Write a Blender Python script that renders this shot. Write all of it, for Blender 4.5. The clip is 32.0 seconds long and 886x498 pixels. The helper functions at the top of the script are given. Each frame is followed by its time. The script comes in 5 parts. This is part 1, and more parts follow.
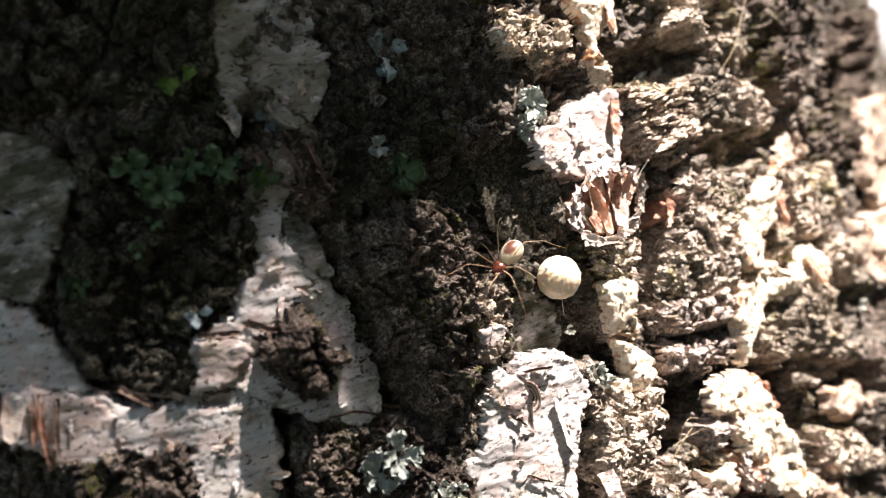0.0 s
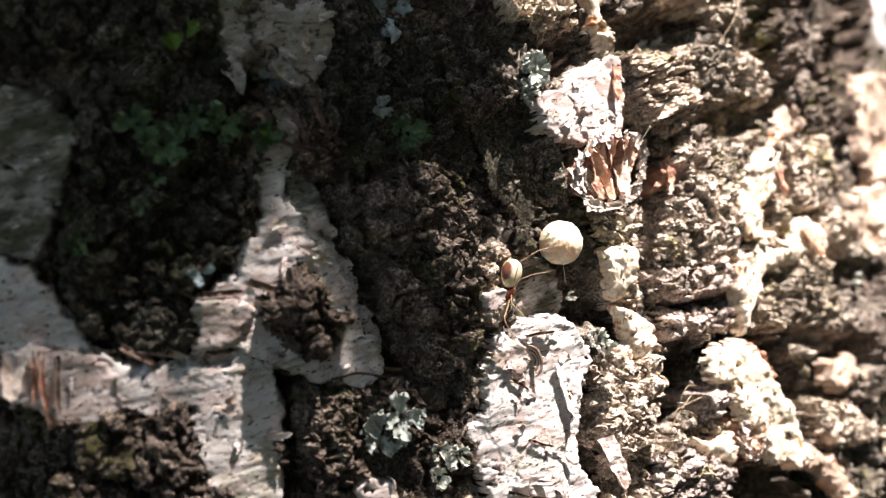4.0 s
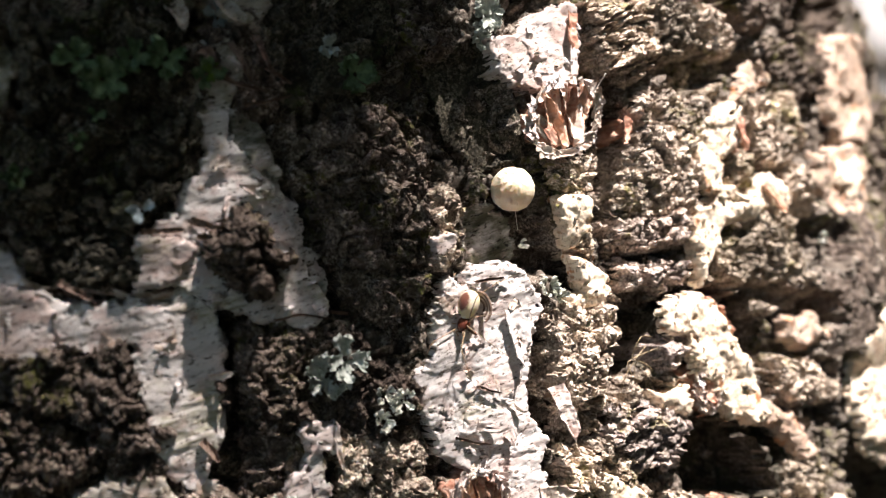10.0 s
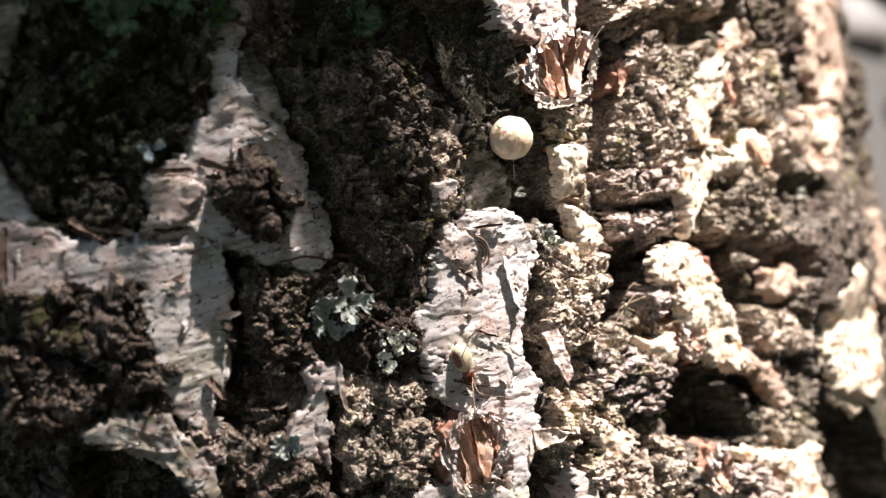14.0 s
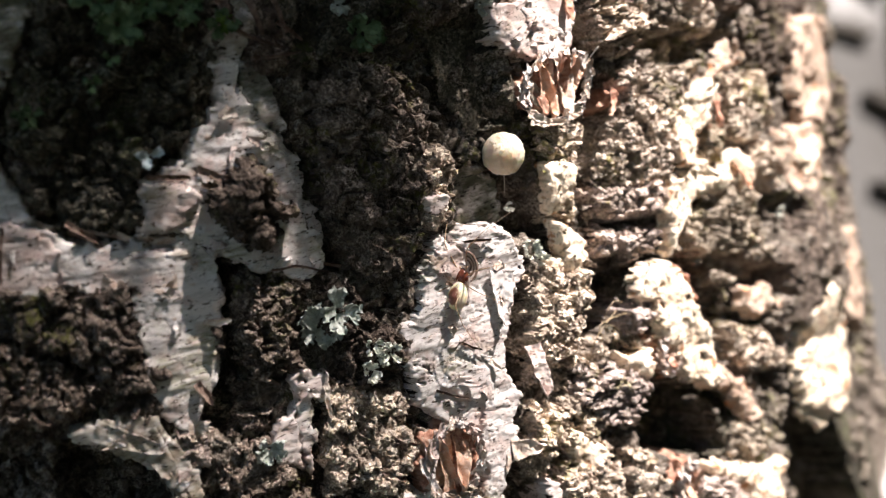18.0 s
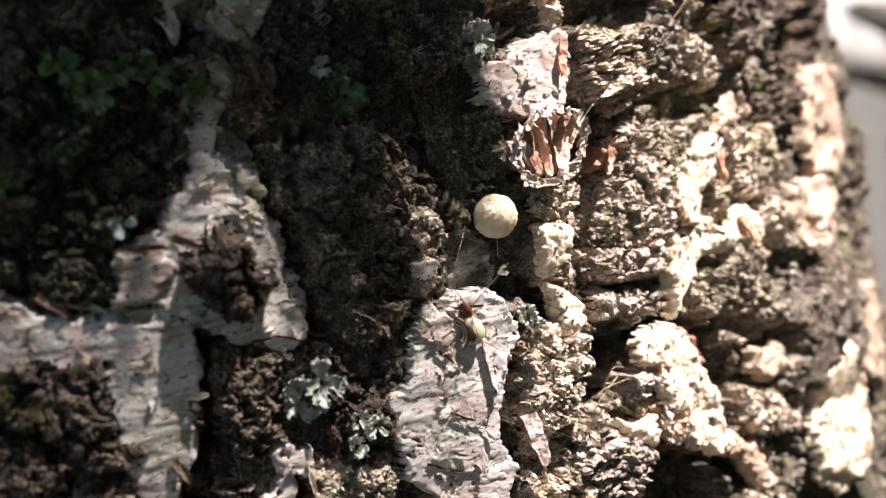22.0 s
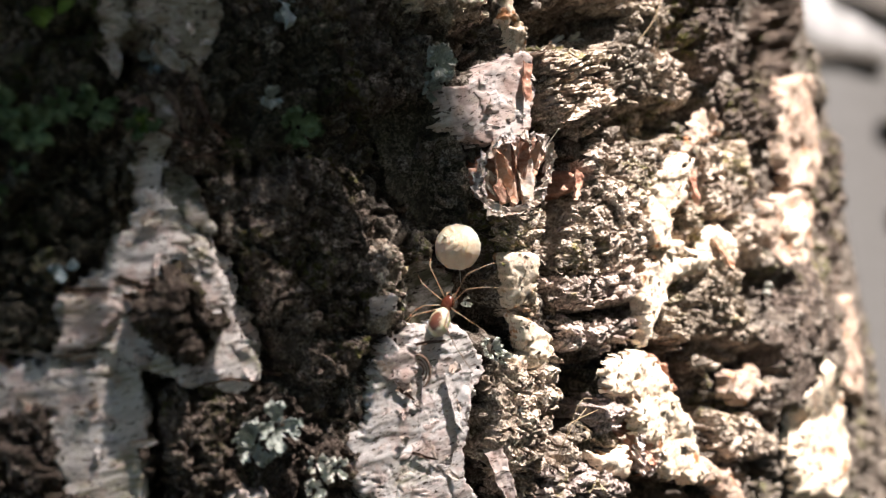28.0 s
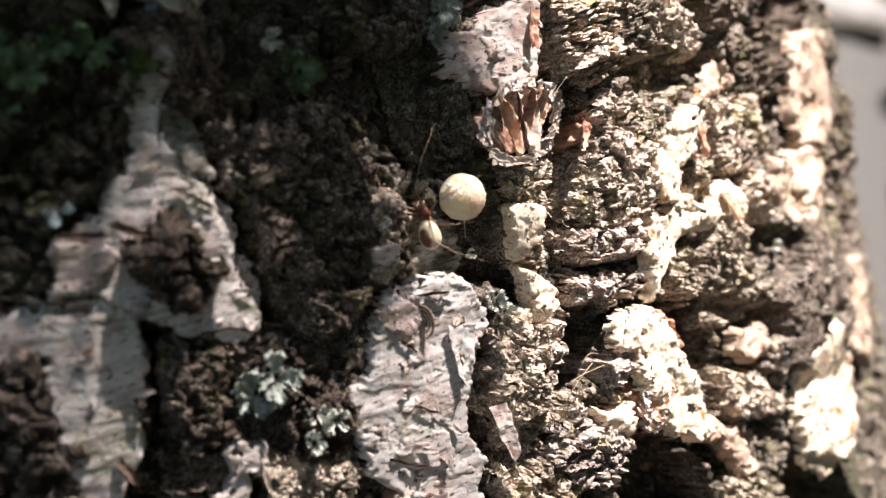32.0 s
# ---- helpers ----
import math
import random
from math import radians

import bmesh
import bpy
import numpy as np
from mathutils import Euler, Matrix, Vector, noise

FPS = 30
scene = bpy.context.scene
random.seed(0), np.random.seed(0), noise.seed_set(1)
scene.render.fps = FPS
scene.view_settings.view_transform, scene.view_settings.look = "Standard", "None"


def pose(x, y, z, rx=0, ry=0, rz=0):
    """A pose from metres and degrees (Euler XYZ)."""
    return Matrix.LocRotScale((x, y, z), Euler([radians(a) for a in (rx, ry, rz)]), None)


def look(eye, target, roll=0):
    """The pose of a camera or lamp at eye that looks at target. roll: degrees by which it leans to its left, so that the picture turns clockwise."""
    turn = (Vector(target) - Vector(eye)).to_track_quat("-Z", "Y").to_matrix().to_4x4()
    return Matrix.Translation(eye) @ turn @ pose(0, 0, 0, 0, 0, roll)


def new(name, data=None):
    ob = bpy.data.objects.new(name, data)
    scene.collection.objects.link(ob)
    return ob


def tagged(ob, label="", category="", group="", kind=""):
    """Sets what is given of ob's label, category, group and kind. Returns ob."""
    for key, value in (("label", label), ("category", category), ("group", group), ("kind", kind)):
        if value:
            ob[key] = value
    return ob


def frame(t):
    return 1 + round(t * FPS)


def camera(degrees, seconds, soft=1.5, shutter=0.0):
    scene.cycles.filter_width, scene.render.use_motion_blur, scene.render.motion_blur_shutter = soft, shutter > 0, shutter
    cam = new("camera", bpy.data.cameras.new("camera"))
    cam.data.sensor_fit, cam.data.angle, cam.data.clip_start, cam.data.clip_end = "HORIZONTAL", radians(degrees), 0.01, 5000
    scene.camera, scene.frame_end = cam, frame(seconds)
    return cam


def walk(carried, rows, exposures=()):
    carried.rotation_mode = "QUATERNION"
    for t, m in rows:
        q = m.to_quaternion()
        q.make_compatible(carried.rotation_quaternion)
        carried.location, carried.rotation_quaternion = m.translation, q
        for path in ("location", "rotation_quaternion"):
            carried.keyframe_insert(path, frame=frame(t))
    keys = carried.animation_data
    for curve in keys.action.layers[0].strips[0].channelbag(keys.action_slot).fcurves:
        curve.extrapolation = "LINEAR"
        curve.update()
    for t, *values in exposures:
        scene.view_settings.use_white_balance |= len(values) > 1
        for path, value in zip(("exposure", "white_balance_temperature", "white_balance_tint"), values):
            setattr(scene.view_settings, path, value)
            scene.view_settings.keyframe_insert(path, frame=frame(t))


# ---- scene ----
cam = camera(42, 32.0, soft=1.22)
cam.data.dof.use_dof, cam.data.dof.focus_distance, cam.data.dof.aperture_fstop = True, 0.126, 19
walk(cam, [
    (0, pose(-0.06804, -0.27856, 1.31726, 85.038, 17.022, -28.991)),
    (0.5, pose(-0.0668, -0.28077, 1.31635, 85.6, 17.053, -28.409)),
    (1, pose(-0.0691, -0.27867, 1.31854, 84.762, 16.479, -29.107)),
    (1.5, pose(-0.07057, -0.27577, 1.31718, 84.911, 16.856, -29.734)),
    (2, pose(-0.06869, -0.27637, 1.31546, 84.989, 16.98, -29.21)),
    (2.5, pose(-0.06919, -0.27577, 1.31575, 84.844, 16.72, -29.626)),
    (3, pose(-0.06772, -0.27612, 1.31318, 85.087, 17.118, -29.209)),
    (3.5, pose(-0.06914, -0.27639, 1.31385, 84.788, 16.902, -29.618)),
    (5.5, pose(-0.07388, -0.2767, 1.31582, 84.217, 15.699, -30.933)),
    (6, pose(-0.07352, -0.27663, 1.31461, 84.332, 15.957, -30.788)),
    (6.5, pose(-0.07329, -0.27708, 1.31441, 84.454, 15.907, -31.016)),
    (7, pose(-0.0712, -0.27772, 1.31318, 84.724, 16.013, -30.413)),
    (7.5, pose(-0.07137, -0.27751, 1.3128, 84.671, 16.046, -30.482)),
    (8, pose(-0.06953, -0.27848, 1.31273, 84.564, 15.765, -30.198)),
    (8.5, pose(-0.07012, -0.27787, 1.31317, 84.153, 15.465, -30.505)),
    (9, pose(-0.06916, -0.27835, 1.31093, 84.597, 15.94, -30.116)),
    (9.5, pose(-0.07091, -0.27725, 1.30933, 84.359, 16.095, -30.586)),
    (10, pose(-0.06707, -0.2782, 1.30827, 84.076, 16.027, -29.864)),
    (10.5, pose(-0.06617, -0.27923, 1.30858, 83.723, 15.703, -30.181)),
    (11, pose(-0.06847, -0.27834, 1.30908, 83.186, 15.514, -31.295)),
    (11.5, pose(-0.06825, -0.27823, 1.3068, 83.326, 15.785, -31.07)),
    (12, pose(-0.06979, -0.27726, 1.30811, 82.776, 15.435, -31.542)),
    (12.5, pose(-0.06993, -0.27672, 1.30638, 82.916, 15.86, -31.368)),
    (13, pose(-0.06895, -0.27846, 1.307, 82.549, 15.504, -31.098)),
    (13.5, pose(-0.06848, -0.27941, 1.30701, 82.309, 15.324, -31.095)),
    (14, pose(-0.07356, -0.27717, 1.30817, 81.596, 14.871, -32.517)),
    (14.5, pose(-0.07289, -0.27715, 1.30566, 81.774, 15.301, -32.223)),
    (16.5, pose(-0.07537, -0.27734, 1.31145, 79.264, 12.675, -34.35)),
    (17, pose(-0.07672, -0.27623, 1.31267, 79.101, 12.24, -34.46)),
    (17.5, pose(-0.07686, -0.27672, 1.31338, 79.39, 12.053, -34.267)),
    (18, pose(-0.07494, -0.27754, 1.31375, 79.72, 12.081, -33.668)),
    (18.5, pose(-0.07383, -0.27695, 1.31584, 80.097, 11.683, -33.272)),
    (19, pose(-0.07312, -0.27601, 1.31961, 80.278, 11.291, -33.101)),
    (19.5, pose(-0.07173, -0.27607, 1.32051, 80.986, 11.132, -32.815)),
    (20, pose(-0.07036, -0.27569, 1.31557, 82.164, 12.449, -32.501)),
    (20.5, pose(-0.06946, -0.27697, 1.31691, 81.788, 12.104, -32.618)),
    (21, pose(-0.06979, -0.27689, 1.3168, 81.637, 12.165, -32.919)),
    (21.5, pose(-0.07068, -0.27689, 1.3176, 81.643, 12.085, -32.959)),
    (22, pose(-0.06816, -0.27624, 1.31418, 82.308, 12.94, -32.075)),
    (22.5, pose(-0.06499, -0.27718, 1.31434, 81.821, 12.643, -31.892)),
    (23, pose(-0.06541, -0.27631, 1.31502, 81.634, 12.415, -32.196)),
    (23.5, pose(-0.06636, -0.27507, 1.31341, 81.586, 12.718, -32.483)),
    (24, pose(-0.06806, -0.27379, 1.31177, 81.1, 13.069, -33.245)),
    (24.5, pose(-0.07344, -0.26974, 1.30871, 81.137, 14.044, -32.584)),
    (25, pose(-0.06149, -0.27705, 1.314, 80.069, 12.725, -30.779)),
    (25.5, pose(-0.0581, -0.27892, 1.32345, 80.73, 11.075, -32.759)),
    (26, pose(-0.06146, -0.2752, 1.32009, 81.703, 12.632, -33.146)),
    (26.5, pose(-0.06094, -0.27459, 1.31795, 81.884, 13.26, -32.945)),
    (28.5, pose(-0.06268, -0.27388, 1.31746, 81.376, 13.341, -32.647)),
    (29, pose(-0.06041, -0.27444, 1.31533, 81.728, 13.537, -32.153)),
    (29.5, pose(-0.06194, -0.27318, 1.31366, 81.958, 13.941, -32.413)),
    (30, pose(-0.06109, -0.27204, 1.31088, 81.864, 14.758, -30.69)),
    (30.5, pose(-0.06092, -0.27267, 1.31442, 80.401, 13.494, -31.421)),
    (31, pose(-0.06036, -0.27279, 1.31484, 80.132, 13.129, -31.569)),
    (31.5, pose(-0.06117, -0.2713, 1.31543, 79.748, 12.918, -32.309)),
    (32, pose(-0.06186, -0.2716, 1.31528, 80.036, 12.981, -32.667)),
], exposures=[(0, 1.95), (6, 1.86), (12, 1.65), (20, 1.78), (26, 1.73), (32, 1.87)])

# ---- light ----
world = bpy.data.worlds.new("world")
scene.world = world
world.use_nodes = True
SUN_AZ, SUN_EL = 46.0, 56.0    # degrees: round the trunk from the egg sac's bearing, and up
SUN = Vector((math.sin(radians(SUN_AZ)) * math.cos(radians(SUN_EL)), -math.cos(radians(SUN_AZ)) * math.cos(radians(SUN_EL)), math.sin(radians(SUN_EL))))
sky = world.node_tree.nodes.new("ShaderNodeTexSky")
sky.sky_type, sky.sun_disc = "NISHITA", False
sky.sun_elevation, sky.sun_rotation = radians(SUN_EL), radians(180 - SUN_AZ)
world.node_tree.links.new(sky.outputs[0], world.node_tree.nodes["Background"].inputs[0])
world.node_tree.nodes["Background"].inputs[1].default_value = 0.12
sun = new("sun", bpy.data.lights.new("sun", "SUN"))
sun.data.energy, sun.data.angle, sun.data.color = 5.0, radians(0.53), (1.0, 0.912, 0.868)
sun.matrix_world = look(SUN * 3 + Vector((0, 0, 1.3)), (0, 0, 1.3))

# ---- materials ----


class Nodes:
    """Small helper to write node trees in a few lines."""

    def __init__(self, name):
        self.m = bpy.data.materials.new(name)
        self.m.use_nodes = True
        self.t = self.m.node_tree
        self.b = self.t.nodes["Principled BSDF"]
        self.co = self.t.nodes.new("ShaderNodeTexCoord").outputs["Object"]

    def put(self, socket, value):
        if hasattr(value, "is_output"):
            self.t.links.new(value, socket)
        elif isinstance(value, tuple) and len(value) == 3 and socket.type == "RGBA":
            socket.default_value = (*value, 1)
        else:
            socket.default_value = value

    def stretch(self, x, y, z):
        n = self.t.nodes.new("ShaderNodeMapping")
        self.put(n.inputs["Vector"], self.co)
        n.inputs["Scale"].default_value = (x, y, z)
        return n.outputs[0]

    def noise(self, per_mm, detail=4.0, rough=0.6, vec=None, warp=0.0):
        n = self.t.nodes.new("ShaderNodeTexNoise")
        self.put(n.inputs["Vector"], vec or self.co)
        n.inputs["Scale"].default_value = per_mm * 1000
        n.inputs["Detail"].default_value, n.inputs["Roughness"].default_value = detail, rough
        n.inputs["Distortion"].default_value = warp
        return n.outputs["Fac"]

    def cells(self, per_mm, vec=None, feature="F1", out="Distance"):
        n = self.t.nodes.new("ShaderNodeTexVoronoi")
        n.feature = feature
        self.put(n.inputs["Vector"], vec or self.co)
        n.inputs["Scale"].default_value = per_mm * 1000
        return n.outputs[out]

    def step(self, value, lo, hi):
        n = self.t.nodes.new("ShaderNodeMapRange")
        n.interpolation_type = "SMOOTHSTEP"
        self.put(n.inputs[0], value)
        n.inputs[1].default_value, n.inputs[2].default_value = lo, hi
        return n.outputs[0]

    def math(self, kind, a, b):
        n = self.t.nodes.new("ShaderNodeMath")
        n.operation = kind
        self.put(n.inputs[0], a)
        self.put(n.inputs[1], b)
        return n.outputs[0]

    def mix(self, fac, a, b, blend="MIX"):
        n = self.t.nodes.new("ShaderNodeMix")
        n.data_type, n.blend_type = "RGBA", blend
        self.put(n.inputs[0], fac)
        self.put(n.inputs[6], a)
        self.put(n.inputs[7], b)
        return n.outputs[2]

    def attribute(self, name):
        n = self.t.nodes.new("ShaderNodeAttribute")
        n.attribute_name = name
        s = self.t.nodes.new("ShaderNodeSeparateColor")
        self.t.links.new(n.outputs["Color"], s.inputs[0])
        return s.outputs[0], s.outputs[1], s.outputs[2]

    def random(self):
        return self.t.nodes.new("ShaderNodeObjectInfo").outputs["Random"]

    def bump(self, height, mm, strength=0.8):
        n = self.t.nodes.new("ShaderNodeBump")
        self.put(n.inputs["Height"], height)
        n.inputs["Distance"].default_value, n.inputs["Strength"].default_value = mm / 1000, strength
        self.t.links.new(n.outputs[0], self.b.inputs["Normal"])

    def done(self, colour, rough=0.8, **more):
        self.put(self.b.inputs["Base Color"], colour)
        self.put(self.b.inputs["Roughness"], rough)
        for key, value in more.items():
            self.put(self.b.inputs[key.replace("_", " ")], value)
        return self.m


def paper_colour(n):
    """White birch paper: pinkish grey-white, fine lenticels and level cracks, thin algae."""
    lev = n.stretch(0.16, 0.16, 1.0)
    streak = n.noise(1.1, 5, 0.65, lev)
    fine = n.noise(3.2, 4, 0.7, lev)
    blot = n.noise(0.45, 5, 0.65)
    c = n.mix(n.step(streak, 0.30, 0.60), (0.54, 0.495, 0.48), (0.78, 0.735, 0.715))
    c = n.mix(n.step(blot, 0.48, 0.64), c, (0.62, 0.51, 0.475))
    c = n.mix(n.math("MULTIPLY", n.step(n.noise(0.13, 3, 0.6), 0.52, 0.66), n.step(fine, 0.3, 0.75)), c, (0.34, 0.33, 0.17))
    lent = n.step(n.noise(2.4, 3, 0.6, n.stretch(0.45, 0.45, 1.0)), 0.60, 0.66)
    c = n.mix(lent, c, (0.10, 0.075, 0.06))
    c = n.mix(n.step(fine, 0.57, 0.70), c, (0.27, 0.22, 0.19))
    c = n.mix(n.math("MULTIPLY", n.step(n.noise(3.0, 4, 0.75, n.stretch(0.4, 0.4, 1.0)), 0.57, 0.65), n.step(n.noise(0.35, 3, 0.6), 0.40, 0.56)), c, (0.17, 0.135, 0.11))
    return c, streak, fine


def crust_colour(n, dark, mid, pale, moss, grain=0.0):
    big = n.noise(0.12, 3, 0.6)
    med = n.noise(0.75, 5, 0.7, warp=0.6)
    fine = n.noise(2.6, 4, 0.75)
    c = n.mix(n.step(med, 0.36, 0.62), dark, mid)
    c = n.mix(n.math("MULTIPLY", n.step(fine, 0.46, 0.60), n.step(n.noise(0.5, 3, 0.6), 0.34, 0.56)), c, pale)
    c = n.mix(n.math("MULTIPLY", n.step(big, 0.54, 0.66), n.step(n.noise(1.2, 4, 0.7), 0.44, 0.62)), c, moss)
    c = n.mix(n.step(n.noise(4.5, 2, 0.6), 0.60, 0.75), c, (0.045, 0.032, 0.024))
    return c, med, fine


def crust_material(name, dark, mid, pale, moss, lev=1.0, relief=0.35):
    n = Nodes(name)
    c, med, fine = crust_colour(n, dark, mid, pale, moss)
    piece = n.attribute("tint")[0]
    c = n.mix(1.0, c, n.mix(n.random(), (0.86, 0.85, 0.85), (1.12, 1.08, 1.02)), "MULTIPLY")
    c = n.mix(1.0, c, n.mix(piece, (0.55, 0.54, 0.53), (1.5, 1.46, 1.42)), "MULTIPLY")
    h = n.math("ADD", n.noise(1.8, 6, 0.75, n.stretch(lev, lev, 1.0)), n.math("MULTIPLY", n.cells(2.2), 0.5))
    n.bump(h, relief, 0.9)
    return n.done(c, 0.88, Specular_IOR_Level=0.2)


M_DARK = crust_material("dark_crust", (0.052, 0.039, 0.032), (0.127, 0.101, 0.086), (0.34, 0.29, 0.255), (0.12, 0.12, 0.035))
M_UMBER = crust_material("umber_crust", (0.028, 0.021, 0.018), (0.075, 0.057, 0.048), (0.20, 0.165, 0.14), (0.07, 0.07, 0.025))
M_GREY = crust_material("grey_crust", (0.15, 0.118, 0.097), (0.445, 0.374, 0.322), (0.81, 0.75, 0.67), (0.26, 0.24, 0.11))
M_MOSSY = crust_material("mossy_crust", (0.12, 0.095, 0.07), (0.30, 0.26, 0.215), (0.64, 0.58, 0.505), (0.19, 0.18, 0.065))
M_PURPLE = crust_material("purple_crust", (0.14, 0.112, 0.105), (0.41, 0.35, 0.325), (0.62, 0.55, 0.52), (0.22, 0.20, 0.09), 0.35)
# dark mossy crust with shade put into its colour
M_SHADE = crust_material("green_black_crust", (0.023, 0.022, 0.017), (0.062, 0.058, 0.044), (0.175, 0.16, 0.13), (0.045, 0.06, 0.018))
M_SPECK = crust_material("speckled_cream_crust", (0.27, 0.215, 0.165), (0.62, 0.535, 0.44), (0.84, 0.775, 0.69), (0.30, 0.27, 0.12))


def trunk_material():
    n = Nodes("birch_bark")
    tone, pale, beyond = n.attribute("tint")
    white, streak, fine = paper_colour(n)
    c, med, grain = crust_colour(n, (0.045, 0.034, 0.026), (0.13, 0.105, 0.085), (0.34, 0.30, 0.26), (0.10, 0.10, 0.03))
    c = n.mix(1.0, c, n.mix(tone, (0.6, 0.6, 0.6), (1.35, 1.32, 1.28)), "MULTIPLY")
    c = n.mix(n.step(pale, 0.25, 0.6), c, white)
    h = n.math("ADD", n.noise(1.5, 6, 0.7, n.stretch(0.5, 0.5, 1.0)), n.math("MULTIPLY", grain, 0.5))
    n.bump(h, 0.28, 0.8)
    return n.done(c, 0.8, Specular_IOR_Level=0.25)


def cream_material(name, fresh, warm):
    n = Nodes(name)
    c = n.mix(n.step(n.noise(0.5, 5, 0.7), 0.4, 0.65), fresh, warm)
    c = n.mix(n.step(n.noise(1.6, 5, 0.75), 0.52, 0.64), c, (0.50, 0.38, 0.25))
    c = n.mix(n.step(n.noise(3.0, 4, 0.75), 0.57, 0.66), c, (0.17, 0.115, 0.07))
    c = n.mix(n.step(n.noise(0.35, 4, 0.7), 0.56, 0.66), c, (0.45, 0.21, 0.10))
    piece = n.attribute("tint")[0]
    c = n.mix(1.0, c, n.mix(piece, (0.84, 0.82, 0.80), (1.12, 1.12, 1.12)), "MULTIPLY")
    n.bump(n.noise(1.6, 6, 0.7), 0.16)
    return n.done(c, 0.75, Specular_IOR_Level=0.25)


def peel_material(name, outer, inner):
    n = Nodes(name)
    g = n.noise(1.2, 5, 0.7, n.stretch(0.5, 0.5, 1.0))
    c = n.mix(n.step(g, 0.38, 0.66), outer, inner)
    c = n.mix(n.step(n.noise(2.5, 4, 0.7), 0.6, 0.75), c, (0.10, 0.06, 0.04))
    n.bump(g, 0.2)
    return n.done(c, 0.7, Specular_IOR_Level=0.3)


def paper_material(name, wash, amount):
    n = Nodes(name)
    c, streak, fine = paper_colour(n)
    worn = n.math("MULTIPLY", n.step(n.noise(0.5, 5, 0.65, n.stretch(0.5, 0.5, 1.0)), 0.25, 0.6), amount)
    c = n.mix(worn, c, wash, "MULTIPLY")
    n.bump(n.math("ADD", n.noise(1.5, 6, 0.7, n.stretch(0.55, 0.55, 1.0)), fine), 0.06)
    return n.done(c, 0.55, Specular_IOR_Level=0.4)


M_TRUNK = trunk_material()
M_PAPER = paper_material("white_paper_layer", (1.0, 0.97, 0.94), 0.5)
M_PINK = paper_material("pink_paper_layer", (0.84, 0.72, 0.67), 0.9)
M_DIRTY = paper_material("stained_paper_layer", (0.40, 0.37, 0.27), 0.9)
# olive algae tone, darkened to hold the egg sac's shadow as well
M_SHADED_ALGAE = paper_material("algae_paper_layer", (0.10, 0.105, 0.045), 0.95)
M_CREAM = cream_material("cream_bark", (0.86, 0.75, 0.61), (0.79, 0.615, 0.46))
M_ROSE = cream_material("rose_bark", (0.50, 0.39, 0.32), (0.38, 0.26, 0.20))
M_RED = peel_material("red_brown_peel", (0.34, 0.15, 0.095), (0.58, 0.37, 0.28))
M_TORN = peel_material("orange_torn_bark", (0.62, 0.36, 0.24), (0.70, 0.52, 0.42))
M_FLAKE = peel_material("pale_peel", (0.70, 0.62, 0.55), (0.50, 0.36, 0.28))
M_BROWNFLAKE = peel_material("brown_peel", (0.11, 0.065, 0.045), (0.26, 0.18, 0.14))


def lichen_material(name, a, b):
    n = Nodes(name)
    c = n.mix(n.step(n.noise(0.9, 4, 0.6), 0.35, 0.7), a, b)
    c = n.mix(n.step(n.noise(3.0, 3, 0.6), 0.62, 0.72), c, (0.16, 0.17, 0.14))
    n.bump(n.noise(2.0, 4, 0.7), 0.15)
    return n.done(c, 0.85, Specular_IOR_Level=0.15)


M_LICHEN = lichen_material("grey_green_lichen", (0.34, 0.37, 0.33), (0.56, 0.58, 0.53))
M_GREENLICHEN = lichen_material("green_lichen", (0.09, 0.145, 0.075), (0.20, 0.28, 0.15))
M_BLUELICHEN = lichen_material("blue_grey_lichen", (0.34, 0.40, 0.42), (0.50, 0.56, 0.58))
M_WHITELICHEN = lichen_material("white_lichen", (0.62, 0.62, 0.55), (0.78, 0.78, 0.70))
M_LEAFGREEN = lichen_material("fresh_green_lichen", (0.14, 0.24, 0.05), (0.24, 0.36, 0.10))

# ---- bark relief: s round the trunk, v up, h outwards, in millimetres from the egg sac ----
RADIUS, HEIGHT = 171.2, 1.3


def lattice(ix, iy, seed):
    h = (ix * 374761393 + iy * 668265263 + seed * 1442695041) & 0xFFFFFFFF
    h = ((h ^ (h >> 13)) * 1274126177) & 0xFFFFFFFF
    return ((h ^ (h >> 16)) & 0xFFFF) / 32767.5 - 1.0


def soft_noise(x, y, seed=0):
    x, y = np.asarray(x, float), np.asarray(y, float)
    ix, iy = np.floor(x).astype(np.int64), np.floor(y).astype(np.int64)
    fx, fy = x - ix, y - iy
    fx, fy = fx * fx * fx * (fx * (fx * 6 - 15) + 10), fy * fy * fy * (fy * (fy * 6 - 15) + 10)
    a, b = lattice(ix, iy, seed), lattice(ix + 1, iy, seed)
    c, d = lattice(ix, iy + 1, seed), lattice(ix + 1, iy + 1, seed)
    return (a * (1 - fx) + b * fx) * (1 - fy) + (c * (1 - fx) + d * fx) * fy


def fbm(x, y, octaves=4, seed=0, gain=0.55):
    total, amp = 0.0, 1.0
    for k in range(octaves):
        total = total + amp * soft_noise(x + 17.3 * k, y - 9.1 * k, seed + k)
        x, y, amp = x * 2.03, y * 2.03, amp * gain
    return total


